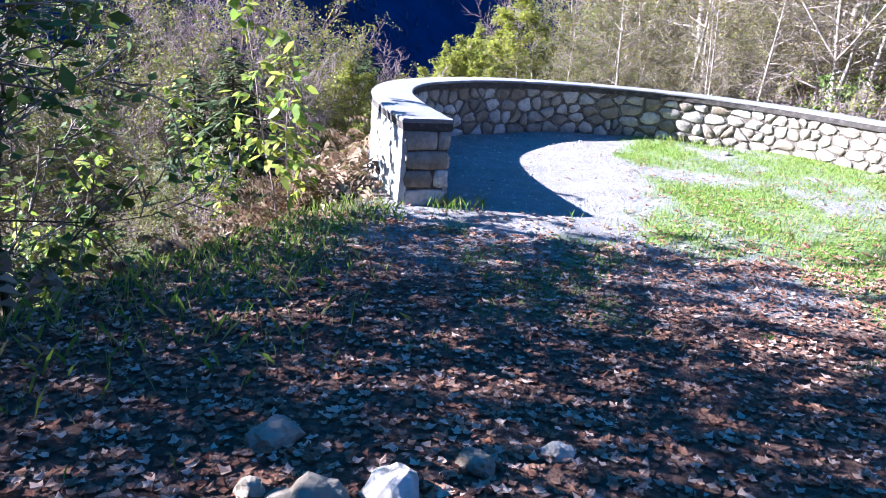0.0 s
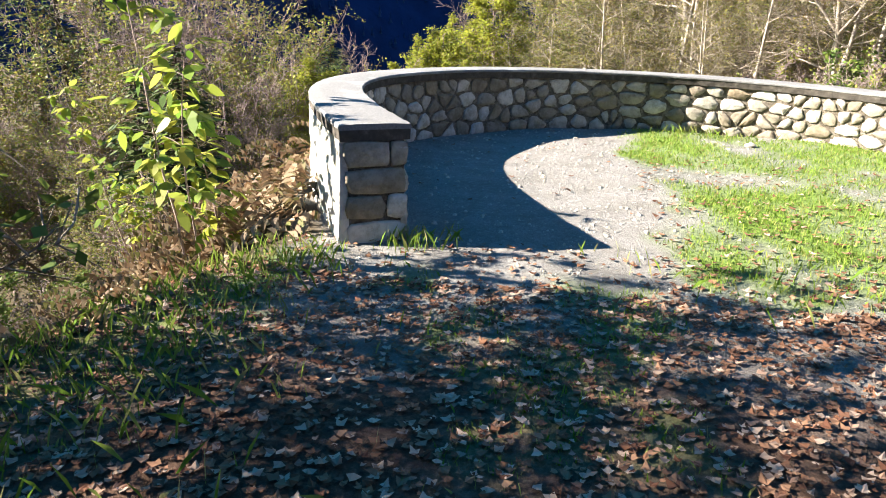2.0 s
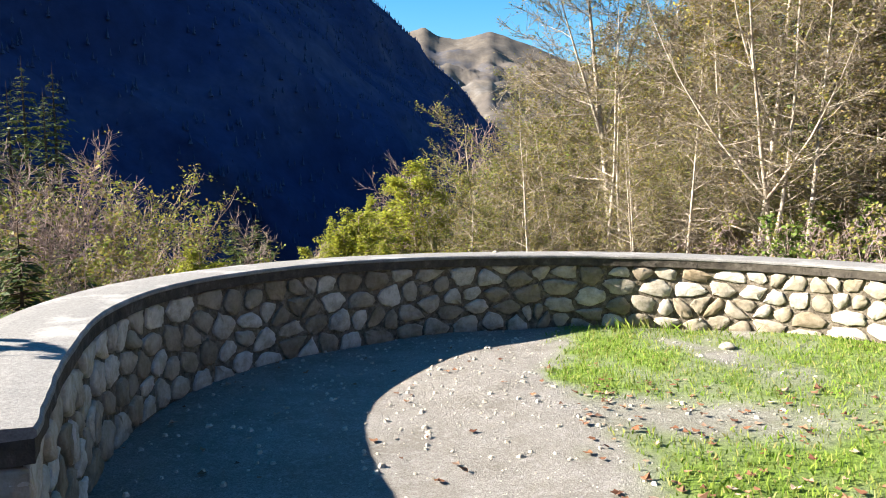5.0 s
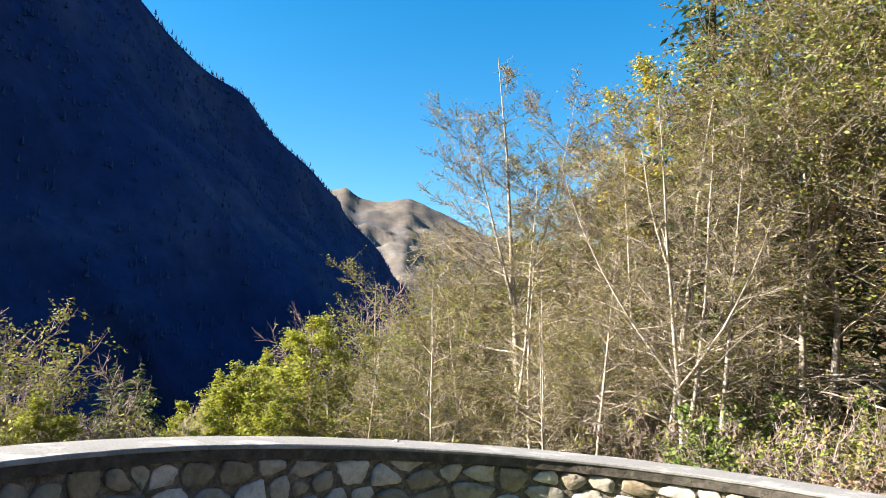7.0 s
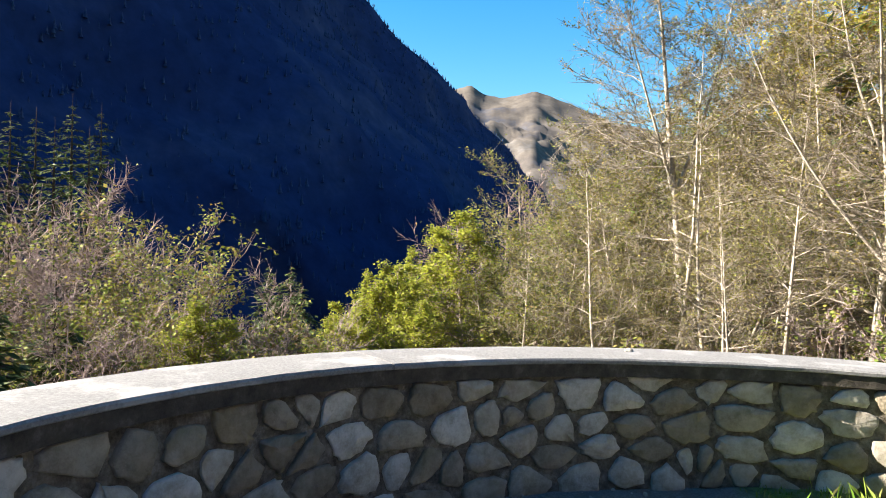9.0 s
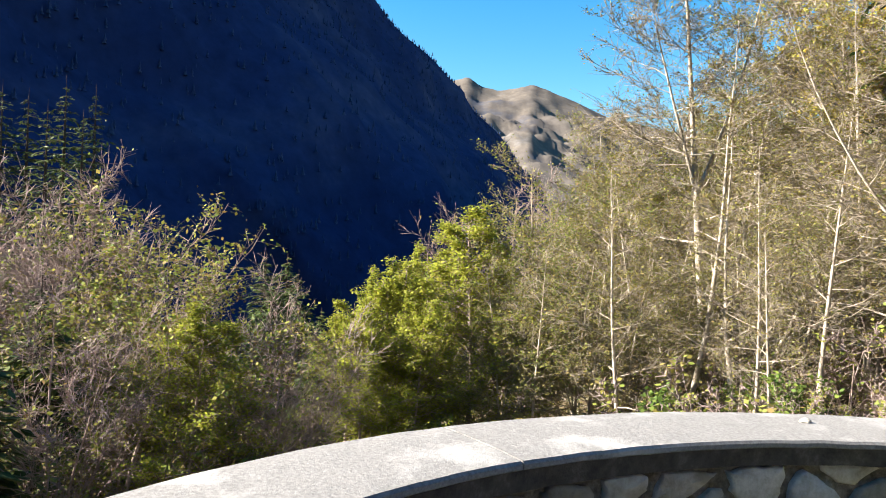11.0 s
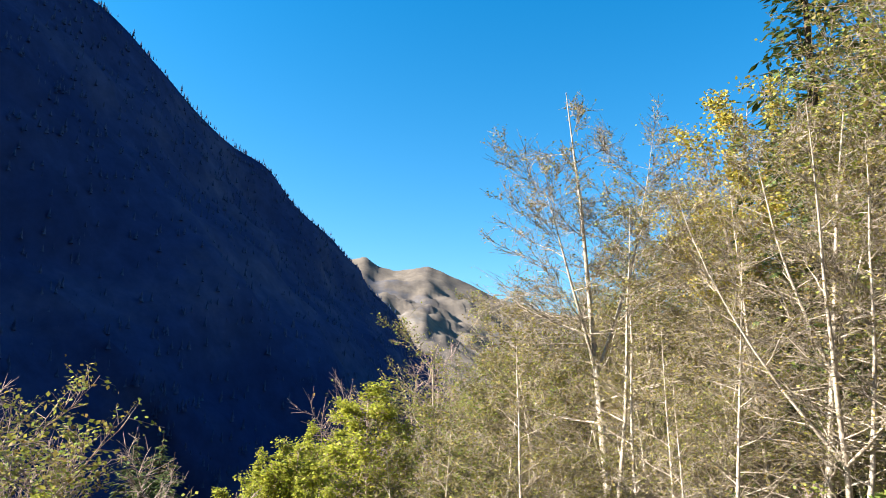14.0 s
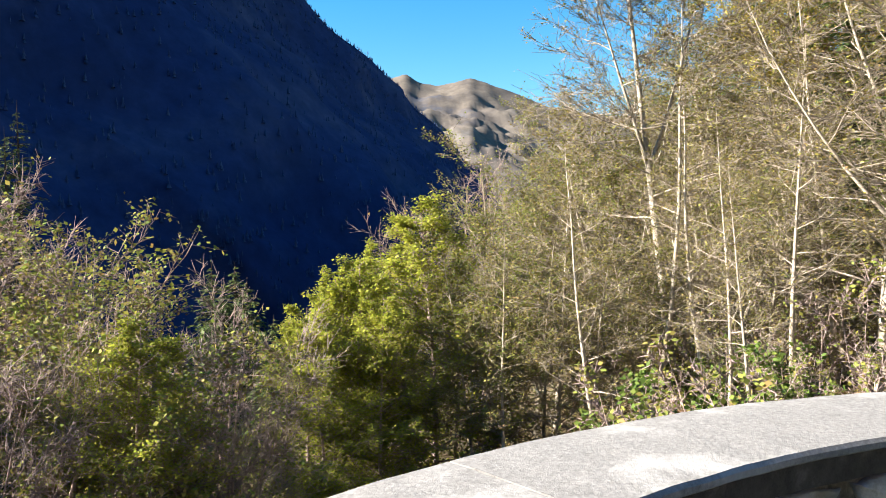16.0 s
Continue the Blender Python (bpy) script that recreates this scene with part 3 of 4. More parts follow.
bare = plant("bare_tree", "leafless grey tree with fine upswept twigs", "tree", BARK_GREY, LEAF_MIX, FOREST_GROUP,
             seed=4, height=11, r0=0.12, spread=3.6, base=0.2, n1=36, n2=9, n3=7, leaves=500, leaf=0.1, up=1.1, fork=0.35, wander=0.09, top=0.5)
lime = plant("beech_tree", "bushy young beech with dense yellow-green leaves", "tree", BARK_GREY, LEAF_LIME, FOREST_GROUP,
             seed=5, height=13, r0=0.16, spread=5.0, base=0.02, n1=80, n2=9, n3=5, leaves=34000, leaf=0.115, up=0.3, wander=0.07, taper=0.85, top=0.12, layer=0.5)
mixed = plant("maple_tree", "rounded tree with green, yellow and rusty leaves", "tree", BARK_GREY, LEAF_MIX, FOREST_GROUP,
              seed=6, height=11, r0=0.15, spread=4.2, base=0.12, n1=44, n2=9, n3=5, leaves=12000, leaf=0.12, up=0.6, fork=0.3, wander=0.11, top=0.55)
yellow = plant("maple_tree", "tall maple with a yellow-green leafy crown", "tree", BARK_GREY, LEAF_YELLOW, FOREST_GROUP,
               seed=8, height=22, r0=0.22, spread=3.6, base=0.6, n1=40, n2=9, n3=4, leaves=12000, leaf=0.2, up=0.5, fork=0.6, wander=0.1, top=0.75)
shrub = plant("shrub", "tangled understorey shrub with small green leaves", "shrub", BARK_GREY, LEAF_GREEN, "undergrowth on the slope",
              seed=9, height=2.6, r0=0.025, spread=1.3, base=0.1, n1=26, n2=6, n3=3, leaves=2600, leaf=0.09, up=0.8, stems=6, wander=0.16)
rusty = plant("shrub", "low shrub with rust-red and brown autumn leaves", "shrub", BARK_GREY, LEAF_RUST, "undergrowth on the slope",
              seed=10, height=1.7, r0=0.016, spread=1.0, base=0.05, n1=26, n2=6, n3=3, leaves=2200, leaf=0.075, up=0.7, stems=7, wander=0.18)
thorn = plant("shrub", "thin bare-stemmed shrub with scattered turning leaves", "shrub", BARK_GREY, LEAF_MIX, "undergrowth on the slope",
              seed=11, height=3.0, r0=0.02, spread=1.2, base=0.1, n1=28, n2=7, n3=4, leaves=900, leaf=0.08, up=1.0, stems=6, wander=0.14)
w = spruce(21, 30, 6.2)
fir = tagged(new("spruce_tree"), "tall dark blue-green spruce rising over the beeches", "tree", "spruces")
part("trunk", mesh_of("trunk", w[0], w[1], BARK_DARK, True), fir)
part("crown", mesh_of("crown", w[2], w[3], NEEDLES), fir)
w = spruce(22, 8, 2.3)
young = tagged(new("spruce_tree"), "young dark green spruce among bare shrubs", "tree", "spruces")
part("trunk", mesh_of("trunk", w[0], w[1], BARK_DARK, True), young)
part("crown", mesh_of("crown", w[2], w[3], NEEDLES), young)


def grow(src, spots):
    """Stands copies of a tree at (x, y, height of its tip above the terrace)."""
    tip = max(v.co.z for c in src.children for v in c.data.vertices)
    for i, (x, y, top) in enumerate(spots):
        stand(src, x, y, (top - lift(x, y, -0.1)) / tip, 137.5 * i + 7 * x, i == 0)


grow(tall, [(6.5, 37.1, 15.6), (10.1, 29.6, 11.6)])
grow(pole, [(3.2, 31.1, 5.0), (4.9, 32.9, 9.2), (6.3, 31.5, 7.3), (5.8, 28.5, 4.6), (7.6, 28.9, 6.9), (10.1, 32.2, 9.9), (9.4, 27.0, 9.3), (1.9, 32.3, 3.7), (5.7, 26.4, 3.1), (10.4, 26.4, 9.8), (0.5, 31.3, 1.9)])
grow(leaning, [(10.2, 28.7, 9.3), (6.6, 33.0, 5.6), (4.6, 34.5, 4.6)])
grow(ochre, [(2.4, 43.4, 8.0), (5.8, 45.0, 9.8), (8.6, 43.4, 14.1), (10.3, 35.5, 10.5), (14.7, 33.3, 17.9), (16.0, 27.3, 18.2), (22.3, 27.8, 18.3), (8.5, 57.7, 12.0), (14.4, 52.1, 15.1),
            (19.5, 45.5, 17.6), (3.0, 33.3, 2.1), (7.1, 34.5, 4.7), (10.8, 33.2, 4.8), (14.0, 30.2, 7.0), (26.5, 27, 15), (23.5, 21, 13)])
grow(olive, [(-1.6, 37.4, 3.1), (-0.3, 38.4, 4.5), (1.0, 41.4, 6.6), (3.8, 43.3, 8.6), (-0.5, 32.4, 1.8), (1.6, 34.4, 2.8), (11.1, 45.8, 15.5), (14.7, 30.9, 18.2), (15.3, 29.2, 19.0),
            (19.4, 28.1, 19.3), (23.7, 26.0, 16.0), (2.2, 54.4, 8.4), (5.0, 54.2, 10.8), (11.0, 55.2, 13.9), (17.0, 49.0, 16.7), (21.3, 42.2, 20.8), (24.3, 39.9, 22.7), (4.9, 34.0, 3.0),
            (8.0, 32.1, 4.8), (11.4, 29.5, 4.4), (28, 20, 14), (31, 31, 19), (20, 22.5, 9), (13, 58, 14), (22, 52, 20)])
grow(bare, [(-1.6, 50.4, 6.4), (-0.2, 54.4, 6.8), (-14.1, 27.3, 3.9), (-12.3, 28.6, 3.8), (-5.5, 24.4, 1.3), (-6.6, 25.0, 1.2), (-5.9, 27.5, -1.0), (-8.1, 20.6, 1.4), (-14.5, 25.6, 3.3),
           (-13.1, 27.0, 4.1), (-16.1, 20.6, 0.1), (-18.2, 18.1, 0.4), (-24, 24, 2.5), (-21, 15, 1.5), (-11.5, 21.5, -0.5)])
grow(lime, [(-2.0, 35.2, 3.2), (-5.0, 33.7, 0.7), (-3.3, 31.0, -0.1), (-4.9, 30.6, -0.4), (-4.5, 32.9, 1.1), (-5.6, 31.6, -0.2), (-4.2, 38.1, 1.6), (-6.0, 21.9, 0.4)])
grow(mixed, [(-12.0, 26.4, 2.9), (-8.7, 25.0, 2.0), (-7.3, 24.6, 2.0), (-7.4, 21.1, 1.3), (-14.1, 23.2, 3.1), (-12.2, 22.7, 2.4), (-13.3, 21.9, 1.0), (-14.4, 20.9, 0.2), (-17.2, 19.4, 0.3),
            (-19.2, 16.5, 0.2), (-25, 16, 2.0), (-30, 24, 4.0), (12.6, 24.0, 1.2), (17.5, 25.5, 3.0), (14.2, 21.5, 0.6), (-9.5, 17.5, -1.5)])
grow(yellow, [(12.5, 43.3, 19.6), (13.6, 40.7, 16.5)])
grow(fir, [(13.6, 35.0, 24.0), (16.6, 36.4, 27.0), (19.8, 37.1, 27.5), (20.6, 34.0, 25.5), (18.3, 48.4, 23.7), (21.9, 31.3, 22.4), (25.0, 23.5, 17.0), (27.5, 30.5, 20.0), (29.0, 25.0, 19.0),
          (22.5, 19.5, 14.0), (20.5, 27.5, 15.0), (30.0, 40.0, 26.0), (-59.1, 82.2, 16.7), (-53.9, 78.7, 14.8), (-58.6, 87.7, 19.5), (-54.8, 88.0, 18.5), (-50.0, 79.2, 14.0), (-60.4, 79.8, 17.1), (-65.1, 81.0, 18.6), (-40.6, 45.6, 3.3), (-39.3, 46.8, 2.2), (-41.7, 44.5, 2.5), (-42.9, 43.2, 2.9)])
grow(young, [(-24.6, 74.9, -0.3), (-21.5, 69.7, -1.6), (-17.6, 64.7, -4.3), (-22.6, 67.1, -2.1), (-25.7, 72.3, -0.3), (-8.5, 19.2, 1.1), (-9.4, 22.2, 0.6), (-9.9, 19.4, 0.4)])

# trees uphill beside the path, whose crowns shade the start of the walk
shade = plant("chestnut_tree", "leafy green tree overhanging the leaf-strewn path", "tree", BARK_DARK, LEAF_GREEN, "trees beside the path",
              seed=12, height=9.5, r0=0.16, spread=4.2, base=0.22, n1=40, n2=8, n3=3, leaves=2600, leaf=0.17, up=0.5, fork=0.35, wander=0.12, top=0.6)
stand(shade, -6.2, -4.5, 1.25, 0, True)
for x, y, k, a in ((-6.4, -1.0, 1.2, 90), (-6.3, 1.4, 1.05, 200), (-10.5, 0.6, 1.55, 30), (-11, -5.5, 1.7, 290), (-5.8, -9, 1.2, 150), (-8.6, -1.2, 1.3, 240)):
    stand(shade, x, y, k, a)

# undergrowth
rng = np.random.default_rng(31)
stand(shrub, -6.0, 9.5, 0.7, 0, True)
stand(rusty, -2.6, 9.6, 0.5, 0, True)
stand(thorn, -5.0, 11.5, 0.8, 0, True)
for k in range(110):
    x, y = rng.uniform(-22, 26), rng.uniform(3, 40)
    d = float(edge_distance(x, y))
    if d < 1.4 or d > 26 or (x > -7 and 4.5 < y < 9.5):
        continue
    stand((shrub, rusty, thorn, thorn, rusty)[k % 5], x, y, rng.uniform(0.6, 1.3) * (0.6 if d < 4 else 1.0), rng.uniform(0, 360))


# unseen shrubs added left of the view, to throw shade on the bank
for x, y, k in ((-3.4, -0.6, 1.0), (-3.9, 0.5, 1.15), (-3.2, 1.4, 0.95), (-4.1, 2.3, 1.2), (-3.0, 3.0, 0.8), (-2.6, 0.6, 0.75), (-5.2, 1.0, 1.4), (-5.0, -0.8, 1.4)):
    stand(shrub, x, y, k, 90 * x)
for k in range(90):
    x, y = rng.uniform(1, 24), rng.uniform(19.5, 36)
    if float(edge_distance(x, y)) > 2.2:
        stand((thorn, rusty, shrub, thorn)[k % 4], x, y, rng.uniform(0.7, 1.5), rng.uniform(0, 360))


stand(rusty, 0.4, 30.0, 2.4, 15)
stand(rusty, 1.6, 31.5, 2.2, 115)
stand(rusty, 0.1, 27.5, 2.6, 60)


# sapling by the wall's end
def sapling(seed, h, leaves, size):
    rng = np.random.default_rng(seed)
    wv, wf, lv, lf = [], [], [], []
    for s in range(3):
        d = np.array((rng.normal(0, 0.16), rng.normal(0, 0.16), 1.0))
        st = limb(rng, np.array((0.12 * s, 0.05 * s, -0.1)), d, h * (1 - 0.22 * s), 8, 0.05, 0.02)
        tube(wv, wf, st, [0.014 * (1 - 0.8 * i / 8) for i in range(9)], 5)
        for k in range(leaves):
            f = (0.35 + 0.65 * (k + rng.random()) / leaves) * 8
            i = min(int(f), 7)
            p = st[i] + (st[i + 1] - st[i]) * (f - i)
            a = k * 2.4
            stalk = limb(rng, p, np.array((math.cos(a), math.sin(a), 0.5)), rng.uniform(0.15, 0.32), 3, 0.1, -0.16)
            tube(wv, wf, stalk, [0.004, 0.003, 0.003, 0.002], 3)
            for q in range(5):
                e = stalk[3] - stalk[2]
                e /= np.linalg.norm(e)
                e = e + rng.normal(0, 0.55, 3) + np.array((0, 0, -0.35))
                e *= size * rng.uniform(0.6, 1.1) / np.linalg.norm(e)
                u = np.cross(e, rng.normal(0, 0.3, 3) + np.array((0, 0, 1)))
                u *= 0.26 * np.linalg.norm(e) / (np.linalg.norm(u) + 1e-9)
                o = stalk[1 + q % 3]
                b = len(lv)
                sag = np.array((0, 0, -0.12 * size))
                lv.extend((o, o + 0.35 * e + u, o + 0.7 * e + 0.8 * u + sag * 0.5, o + e + sag, o + 0.7 * e - 0.8 * u + sag * 0.5, o + 0.35 * e - u))
                lf.append((b, b + 1, b + 2, b + 3, b + 4, b + 5))
    return wv, wf, lv, lf


w = sapling(41, 3.3, 24, 0.18)
sap = tagged(new("sapling"), "slender sapling with bright yellow-green drooping leaves", "sapling", "saplings on the verge")
part("stem", mesh_of("stem", w[0], w[1], BARK_GREY, True), sap)
part("leaves", mesh_of("leaves", w[2], w[3], LEAF_FRESH), sap)
stand(sap, -1.28, 7.32, 1.0, 0, True)
for x, y, k, a in ((-3.3, 9.4, 0.8, 60), (-5.6, 8.6, 1.0, 250)):
    stand(sap, x, y, k, a)
over = plant("maple_tree", "young maple reaching over the verge with green leaves", "tree", BARK_DARK, LEAF_GREEN, "trees beside the path",
             seed=14, height=4.2, r0=0.05, spread=2.1, base=0.25, n1=24, n2=6, n3=3, leaves=1500, leaf=0.13, up=0.6, wander=0.12, lean=(0.15, 0.0), top=0.5)
stand(over, -2.7, 4.7, 1.0, 0, True)
stand(over, -4.6, 4.0, 1.05, 140)
stand(over, -4.6, 2.6, 1.1, 70)
stand(over, -1.75, 3.2, 0.95, 200)


# ---- ground cover ----
def scatter_blades(name, label, spots, h, material, width=0.012):
    v, f = [], []
    for x, y, k in spots:
        z = lift(x, y)
        a, b = RNG.random() * 6.283, len(v)
        dx, dy = math.cos(a), math.sin(a)
        hh = h * k * RNG.uniform(0.5, 1.2)
        bx, by = RNG.normal(0, 0.4, 2) * hh
        w2 = width * (0.6 + 0.6 * k)
        v.extend(((x - dx * w2, y - dy * w2, z - 0.01), (x + dx * w2, y + dy * w2, z - 0.01), (x + 0.4 * bx + dx * w2 * 0.6, y + 0.4 * by + dy * w2 * 0.6, z + 0.6 * hh), (x + bx, y + by, z + hh)))
        f.append((b, b + 1, b + 2))
        f.append((b, b + 2, b + 3))
    tagged(new(name, mesh_of(name, v, f, material)), label, "grass", kind="stuff")


spots = []
P = np.stack([RNG.uniform(0.0, 8.5, 76000), RNG.uniform(3.6, 13.2, 76000)], 1)
G = grass_amount(P[:, 0], P[:, 1])
D = edge_distance(P[:, 0], P[:, 1])
keepers = P[(G > RNG.random(len(P)) * 0.9 + 0.1) & (D <= 0)]
scatter_blades("lawn_grass", "short patchy green grass on the terrace", [(x, y, 1.0) for x, y in keepers[:32000]], 0.04, GRASS, 0.005)
spots = []
for cx, cy, n, r in ((0.15, 6.25, 160, 0.22), (-0.25, 5.9, 200, 0.3), (0.75, 6.85, 50, 0.1), (0.95, 6.95, 40, 0.1), (-0.6, 4.8, 260, 0.4), (-0.9, 4.0, 260, 0.4), (-0.3, 5.2, 200, 0.4), (-1.0, 6.0, 240, 0.5),
                     (-1.0, 3.0, 260, 0.5), (-0.7, 2.2, 160, 0.4), (-1.3, 1.5, 240, 0.5), (0.1, 4.4, 160, 0.5), (3.4, 13.1, 70, 0.2), (4.0, 13.0, 60, 0.3), (2.6, 6.6, 25, 0.3), (3.5, 6.5, 40, 0.4), (0.2, 3.4, 120, 0.5)):
    for _ in range(n):
        x, y = RNG.normal(cx, r), RNG.normal(cy, r)
        spots.append((x, y, 1.0))
scatter_blades("verge_grass", "longer green grass tufts along the verge", spots, 0.13, GRASS, 0.0035)


def fallen_leaves():
    v, f = [], []
    n = 30000
    X = np.concatenate([RNG.uniform(-1.2, 7, n), RNG.uniform(-0.3, 7.0, 700), RNG.uniform(2.6, 7.5, 1700), RNG.uniform(-0.3, 3, 60)])
    Y = np.concatenate([0.2 + 6.0 * RNG.random(n) ** 1.15, RNG.uniform(5.8, 7.0, 700), 5.9 + 5.0 * RNG.random(1700) ** 1.9, RNG.uniform(8, 12, 60)])
    Z = ground_z(X, Y)
    for x, y, z in zip(X, Y, Z):
        size = RNG.uniform(0.014, 0.038) * (1.15 if y > 6 else 1)
        a = RNG.random() * 6.283
        tilt = RNG.normal(0, 0.3, 2)
        b = len(v)
        for k, (r, curl) in enumerate(((0, 0), (0.8, 0.1), (0.6, -0.03), (1.1, 0.14), (0.62, -0.03), (0.85, 0.08), (0.45, 0))):
            t = a + (k - 3.5) * 0.75
            ox, oy = (r * size * math.cos(t), r * size * math.sin(t)) if k else (-0.5 * size * math.cos(a), -0.5 * size * math.sin(a))
            v.append((x + ox, y + oy, z + 0.012 + abs(tilt[0] * ox + tilt[1] * oy) + curl * size))
        f.extend(((b, b + 1, b + 2), (b, b + 2, b + 3), (b, b + 3, b + 4), (b, b + 4, b + 5), (b, b + 5, b + 6)))
    tagged(new("leaf_litter", mesh_of("leaf_litter", v, f, LEAF_FALLEN)), "brown and russet fallen leaves strewn over the path", "leaves", kind="stuff")


fallen_leaves()


def pebbles():
    v, f = [], []
    X, Y = RNG.uniform(-0.3, 5.5, 2600), RNG.uniform(5.9, 13, 2600)
    ok = (edge_distance(X, Y) <= 0) & (grass_amount(X, Y) < 0.4)
    for x, y, z in zip(X[ok], Y[ok], ground_z(X[ok], Y[ok])):
        r = 0.006 + 0.02 * RNG.random() ** 4
        a, b = RNG.random() * 6.283, len(v)
        for k in range(5):
            q = r * RNG.uniform(0.7, 1.3)
            v.append((x + q * math.cos(a + k * 1.257), y + q * math.sin(a + k * 1.257), z - 0.002))
            v.append((x + 0.6 * q * math.cos(a + k * 1.257), y + 0.6 * q * math.sin(a + k * 1.257), z + r * RNG.uniform(0.5, 0.9)))
        for k in range(5):
            m = (k + 1) % 5
            f.append((b + 2 * k, b + 2 * m, b + 2 * m + 1, b + 2 * k + 1))
        f.append(tuple(b + 2 * k + 1 for k in range(5)))
    tagged(new("gravel_pebbles", mesh_of("gravel_pebbles", v, f, STONE)), "small grey pebbles on the trodden gravel", "gravel", kind="stuff")


pebbles()


def bracken():
    v, f = [], []
    spots = [(RNG.normal(-1.6, 0.9), RNG.normal(8.2, 1.1)) for _ in range(260)] + [(RNG.uniform(-4.5, -1.0), RNG.uniform(1.5, 8)) for _ in range(240)] + [(RNG.uniform(-6, 10), RNG.uniform(14, 20)) for _ in range(120)]
    for x, y in spots:
        if edge_distance(x, y) < 0.25:
            continue
        z = lift(x, y)
        a = RNG.random() * 6.283
        L = RNG.uniform(0.35, 0.8)
        for s in range(9):
            t = (s + 1) / 9
            cx, cy = x + math.cos(a) * L * t * 0.8, y + math.sin(a) * L * t * 0.8
            cz = z + L * (1.3 * t - 0.95 * t * t)
            ln = 0.16 * (1.15 - t)
            for sd in (-1, 1):
                b = len(v)
                px, py = -math.sin(a) * sd, math.cos(a) * sd
                v.extend(((cx, cy, cz), (cx + px * ln * 0.5 + math.cos(a) * 0.035, cy + py * ln * 0.5 + math.sin(a) * 0.035, cz + 0.02),
                          (cx + px * ln, cy + py * ln, cz - 0.05), (cx + px * ln * 0.5 - math.cos(a) * 0.02, cy + py * ln * 0.5 - math.sin(a) * 0.02, cz - 0.01)))
                f.append((b, b + 1, b + 2, b + 3))
    tagged(new("bracken", mesh_of("bracken", v, f, LEAF_RUST)), "withered rust-brown bracken on the bank", "bracken", kind="stuff")


bracken()


# ---- loose stones ----
def rock(name, x, y, r, seed, label, flat=0.6, z=None):
    bm = bmesh.new()
    bmesh.ops.create_icosphere(bm, subdivisions=3, radius=1)
    for q in bm.verts:
        k = 1 + 0.28 * noise.fractal(q.co * 1.3 + Vector((seed * 3.1, 0, 0)), 0.9, 2.0, 4)
        q.co = Vector((q.co.x * r * k, q.co.y * r * 0.75 * k, q.co.z * r * flat * k))
    me = bpy.data.meshes.new(name)
    bm.to_mesh(me)
    bm.free()
    me.materials.append(STONE)
    ob = tagged(new(name, me), label, "stone", "loose stones")
    ob.matrix_basis = pose(x, y, (lift(x, y) if z is None else z) + r * flat * 0.35, 0, 0, seed * 47)


for i, (x, y, r) in enumerate(((1.41, 1.9, 0.15), (1.66, 2.1, 0.135), (1.92, 2.44, 0.09), (2.24, 2.7, 0.075), (1.05, 2.36, 0.12), (1.15, 1.95, 0.07))):
    rock("loose_stone", x, y, r, i + 1, "pale grey stone half sunk in fallen leaves")
rock("loose_stone", 4.2, 12.1, 0.09, 9, "grey stone lying on the grass by the wall", 0.5)


PEB = on_wall(CRACK + 1.75, 0.3, 0)
rock("loose_stone", PEB[0], PEB[1], 0.03, 12, "small dark pebble lying on the coping", 0.5, wall_top(CRACK + 1.75) + 0.008)


# ---- stones of the parapet ----
def clip(poly, px, py, nx, ny):
    out = []
    for i, a in enumerate(poly):
        b = poly[(i + 1) % len(poly)]
        da, db = (a[0] - px) * nx + (a[1] - py) * ny, (b[0] - px) * nx + (b[1] - py) * ny
        if da <= 0:
            out.append(a)
        if da * db < 0:
            t = da / (da - db)
            out.append((a[0] + t * (b[0] - a[0]), a[1] + t * (b[1] - a[1])))
    return out


def rubble(s0, s1, z0, z1, cell, seed):
    """Irregular polygons that fill a strip of wall, with gaps for the mortar."""
    rng = np.random.default_rng(seed)
    pts = []
    rows = round((z1 - z0) / (cell * 0.95))
    for r in range(-1, rows + 1):
        s = s0 - cell + rng.random() * cell
        while s < s1 + cell:
            w = cell * rng.choice((0.5, 0.85, 1.1, 1.3, 1.6))
            pts.append((s + w / 2, z0 + (r + 0.5) * (z1 - z0) / rows + rng.normal(0, 0.26 * cell)))
            s += w
    pts = np.array(pts)
    for i, (px, py) in enumerate(pts):
        if not (s0 < px < s1 and z0 - 0.02 < py < z1 + 0.02):
            continue
        poly = [(px - cell, max(py - cell, z0 - 0.1)), (px + cell, max(py - cell, z0 - 0.1)), (px + cell, min(py + cell, z1)), (px - cell, min(py + cell, z1))]
        for j in np.argsort(np.hypot(*(pts - pts[i]).T))[1:16]:
            qx, qy = pts[j]
            d = math.hypot(qx - px, qy - py)
            nx, ny = (qx - px) / d, (qy - py) / d
            g = rng.uniform(0.003, 0.015)
            poly = clip(poly, (px + qx) / 2 - nx * g, (py + qy) / 2 - ny * g, nx, ny)
            if len(poly) < 3:
                break
        if len(poly) >= 3:
            yield poly


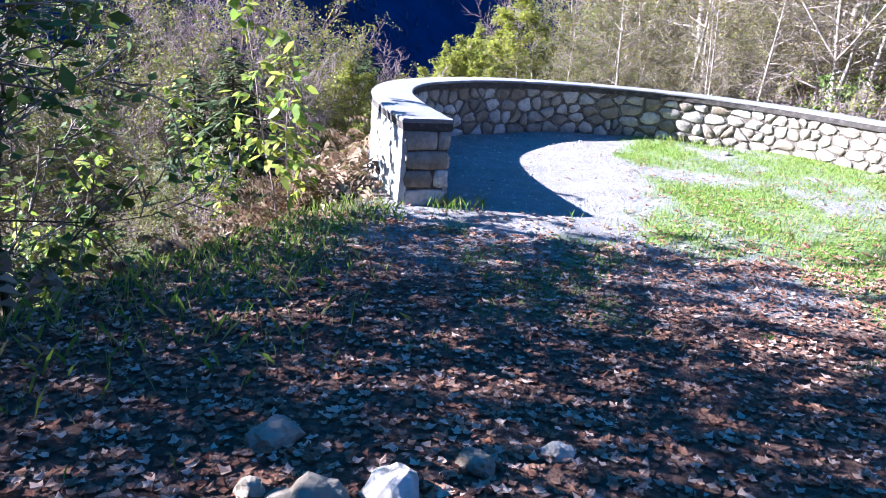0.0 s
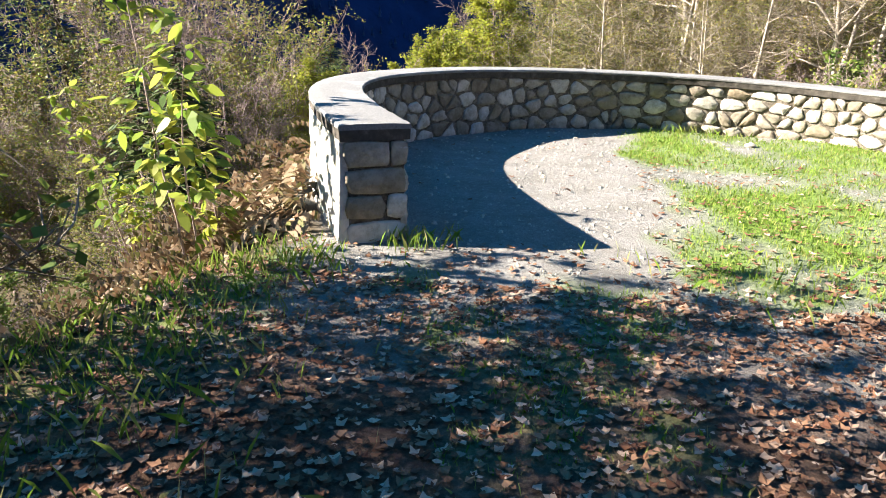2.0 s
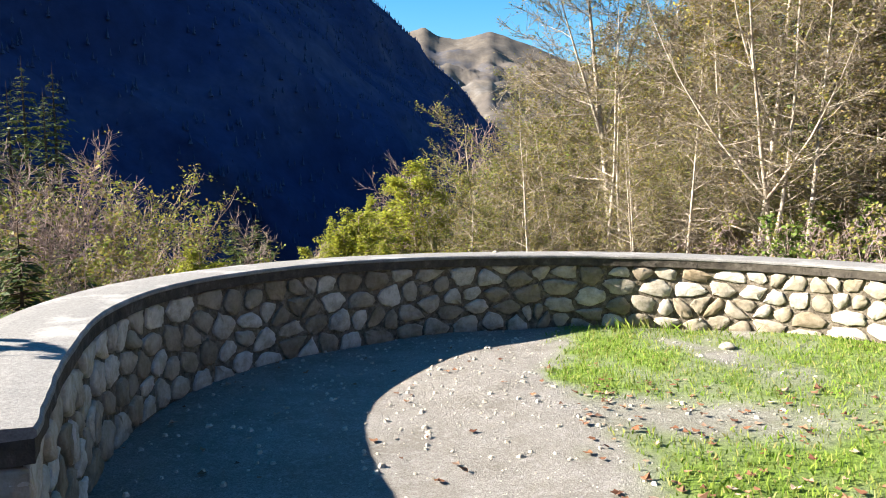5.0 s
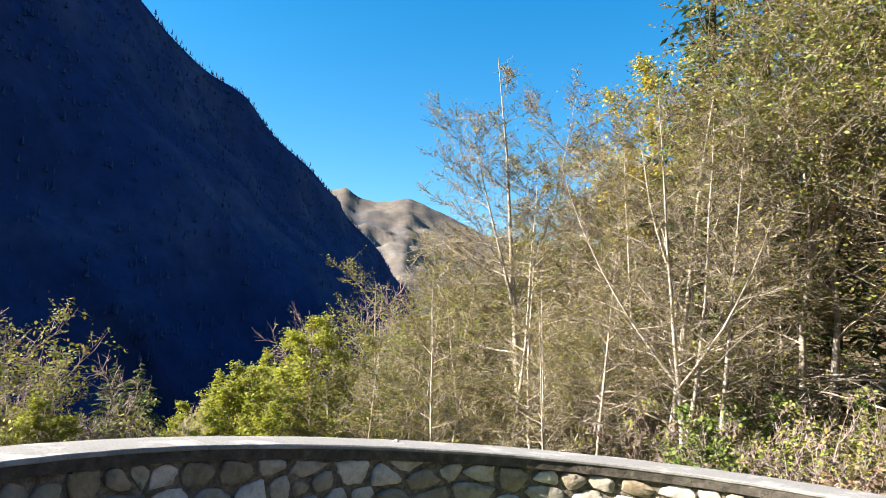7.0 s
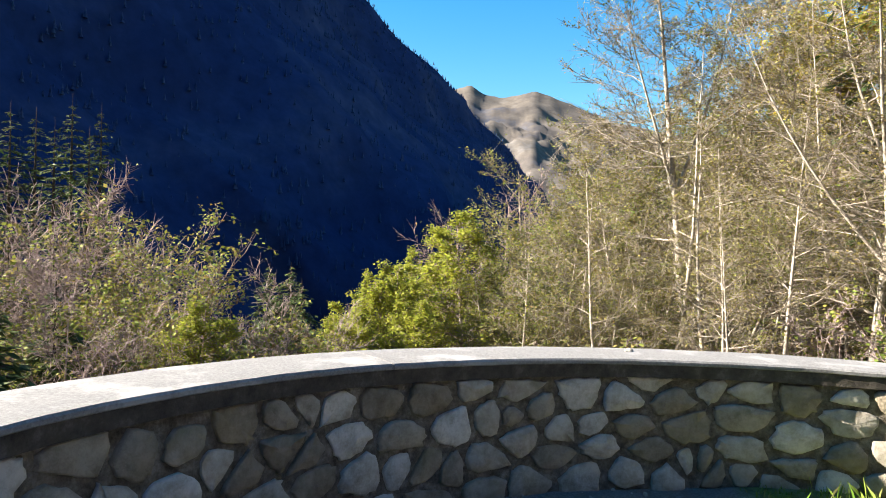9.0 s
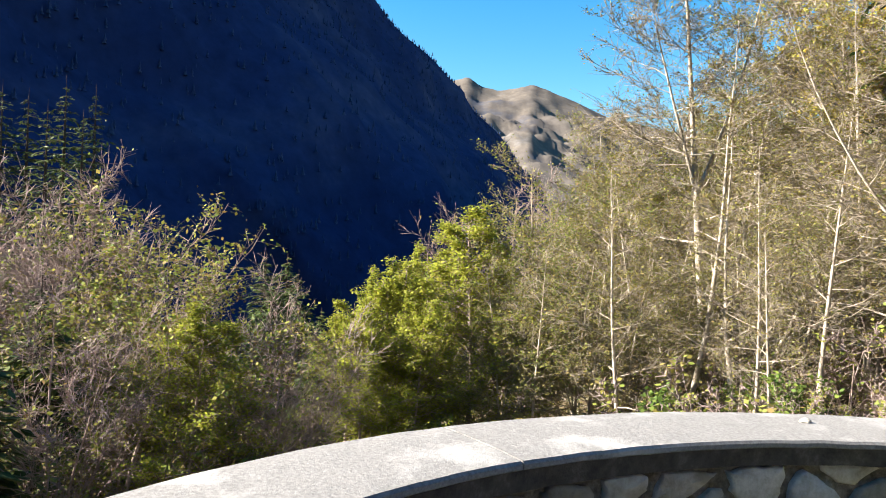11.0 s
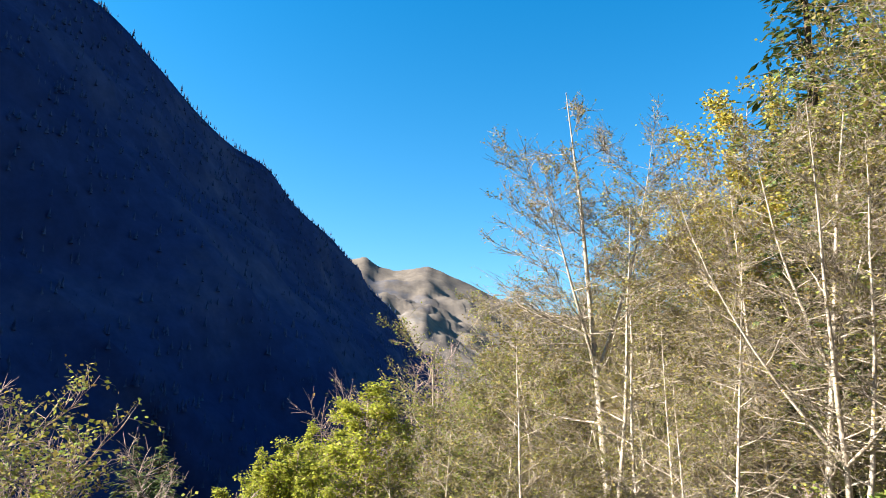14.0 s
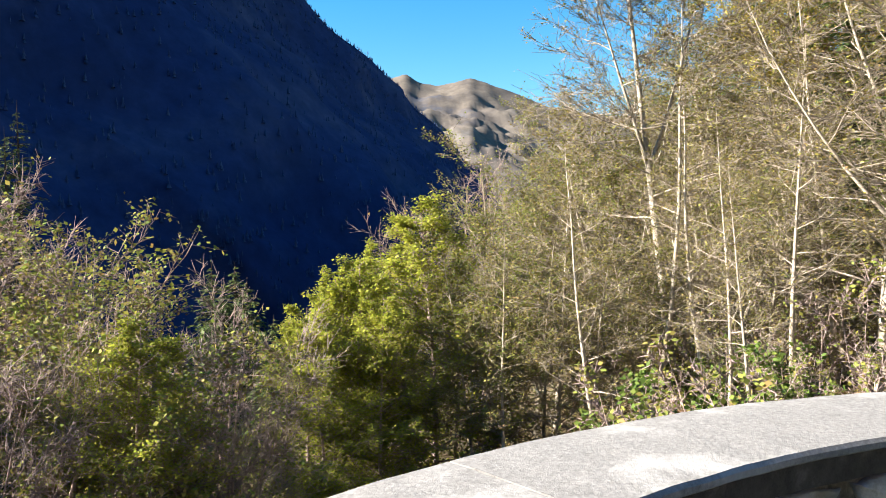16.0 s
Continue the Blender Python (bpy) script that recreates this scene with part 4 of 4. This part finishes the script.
def stone_mesh(poly, place, rng, proud, cut=(0.16, 0.36)):
    """One stone: a polygon with cut corners and a domed, uneven face."""
    pts = []
    n = len(poly)
    centre = np.mean(poly, axis=0)
    for i in range(n):
        a, b, c = (np.array(poly[(i + k) % n]) for k in (-1, 0, 1))
        u = (b - centre) * 0.06
        pts += [b + (a - b) * rng.uniform(*cut), b + (c - b) * rng.uniform(*cut), (b + c) / 2 + u * rng.random()]
    pts = np.array(pts)
    c = pts.mean(0)
    pts = c + (pts - c) * rng.uniform(0.82, 1.0, (len(pts), 1))
    m = len(pts)
    verts = []
    for shrink, out in ((1.0, 0.04), (0.98, -0.45 * proud), (0.87, -proud)):
        for q in pts:
            p = c + (q - c) * shrink
            verts.append(place(p[0], out + (rng.normal(0, 0.0045) if out < 0 else 0), p[1]))
    verts.append(place(c[0], -proud * rng.uniform(0.8, 1.15), c[1]))
    faces = [(k * m + i, k * m + (i + 1) % m, (k + 1) * m + (i + 1) % m, (k + 1) * m + i) for k in range(2) for i in range(m)]
    faces += [(2 * m + i, 2 * m + (i + 1) % m, 3 * m) for i in range(m)]
    return mesh_of("stone", verts, faces, STONE, True)


rng = np.random.default_rng(77)
for poly in rubble(0.03, 15.0, -0.04, 1.0, 0.25, 5):
    def place(s, out, z):
        t = wall_top(s)
        return on_wall(s, out + 0.025, min(z * (t - CAP) / 1.0, t - CAP - 0.006))
    part("stone", stone_mesh(poly, place, rng, rng.uniform(0.01, 0.026)), wall)

# blocks of the parapet's end
for z0, z1, cuts in ((-0.12, 0.16, (0.0, 0.5)), (0.165, 0.36, (0.0, 0.17, 0.5)), (0.365, 0.56, (0.0, 0.5)), (0.565, 0.765, (0.0, 0.14, 0.5))):
    for a, b in zip(cuts, cuts[1:]):
        e = np.array(on_wall(0.03, 0, 0))
        o = np.array((OUT[0][0], OUT[0][1], 0))
        back = -np.array((_t[0][0], _t[0][1], 0))

        def place(u, out, z):
            return tuple(e + o * u - back * (out - 0.012) + np.array((0, 0, z)))
        g = 0.002
        part("stone", stone_mesh([(a + g, z0 + g), (b - g, z0 + g), (b - g, z1), (a + g, z1)], place, rng, rng.uniform(0.012, 0.024), (0.04, 0.12)), wall)
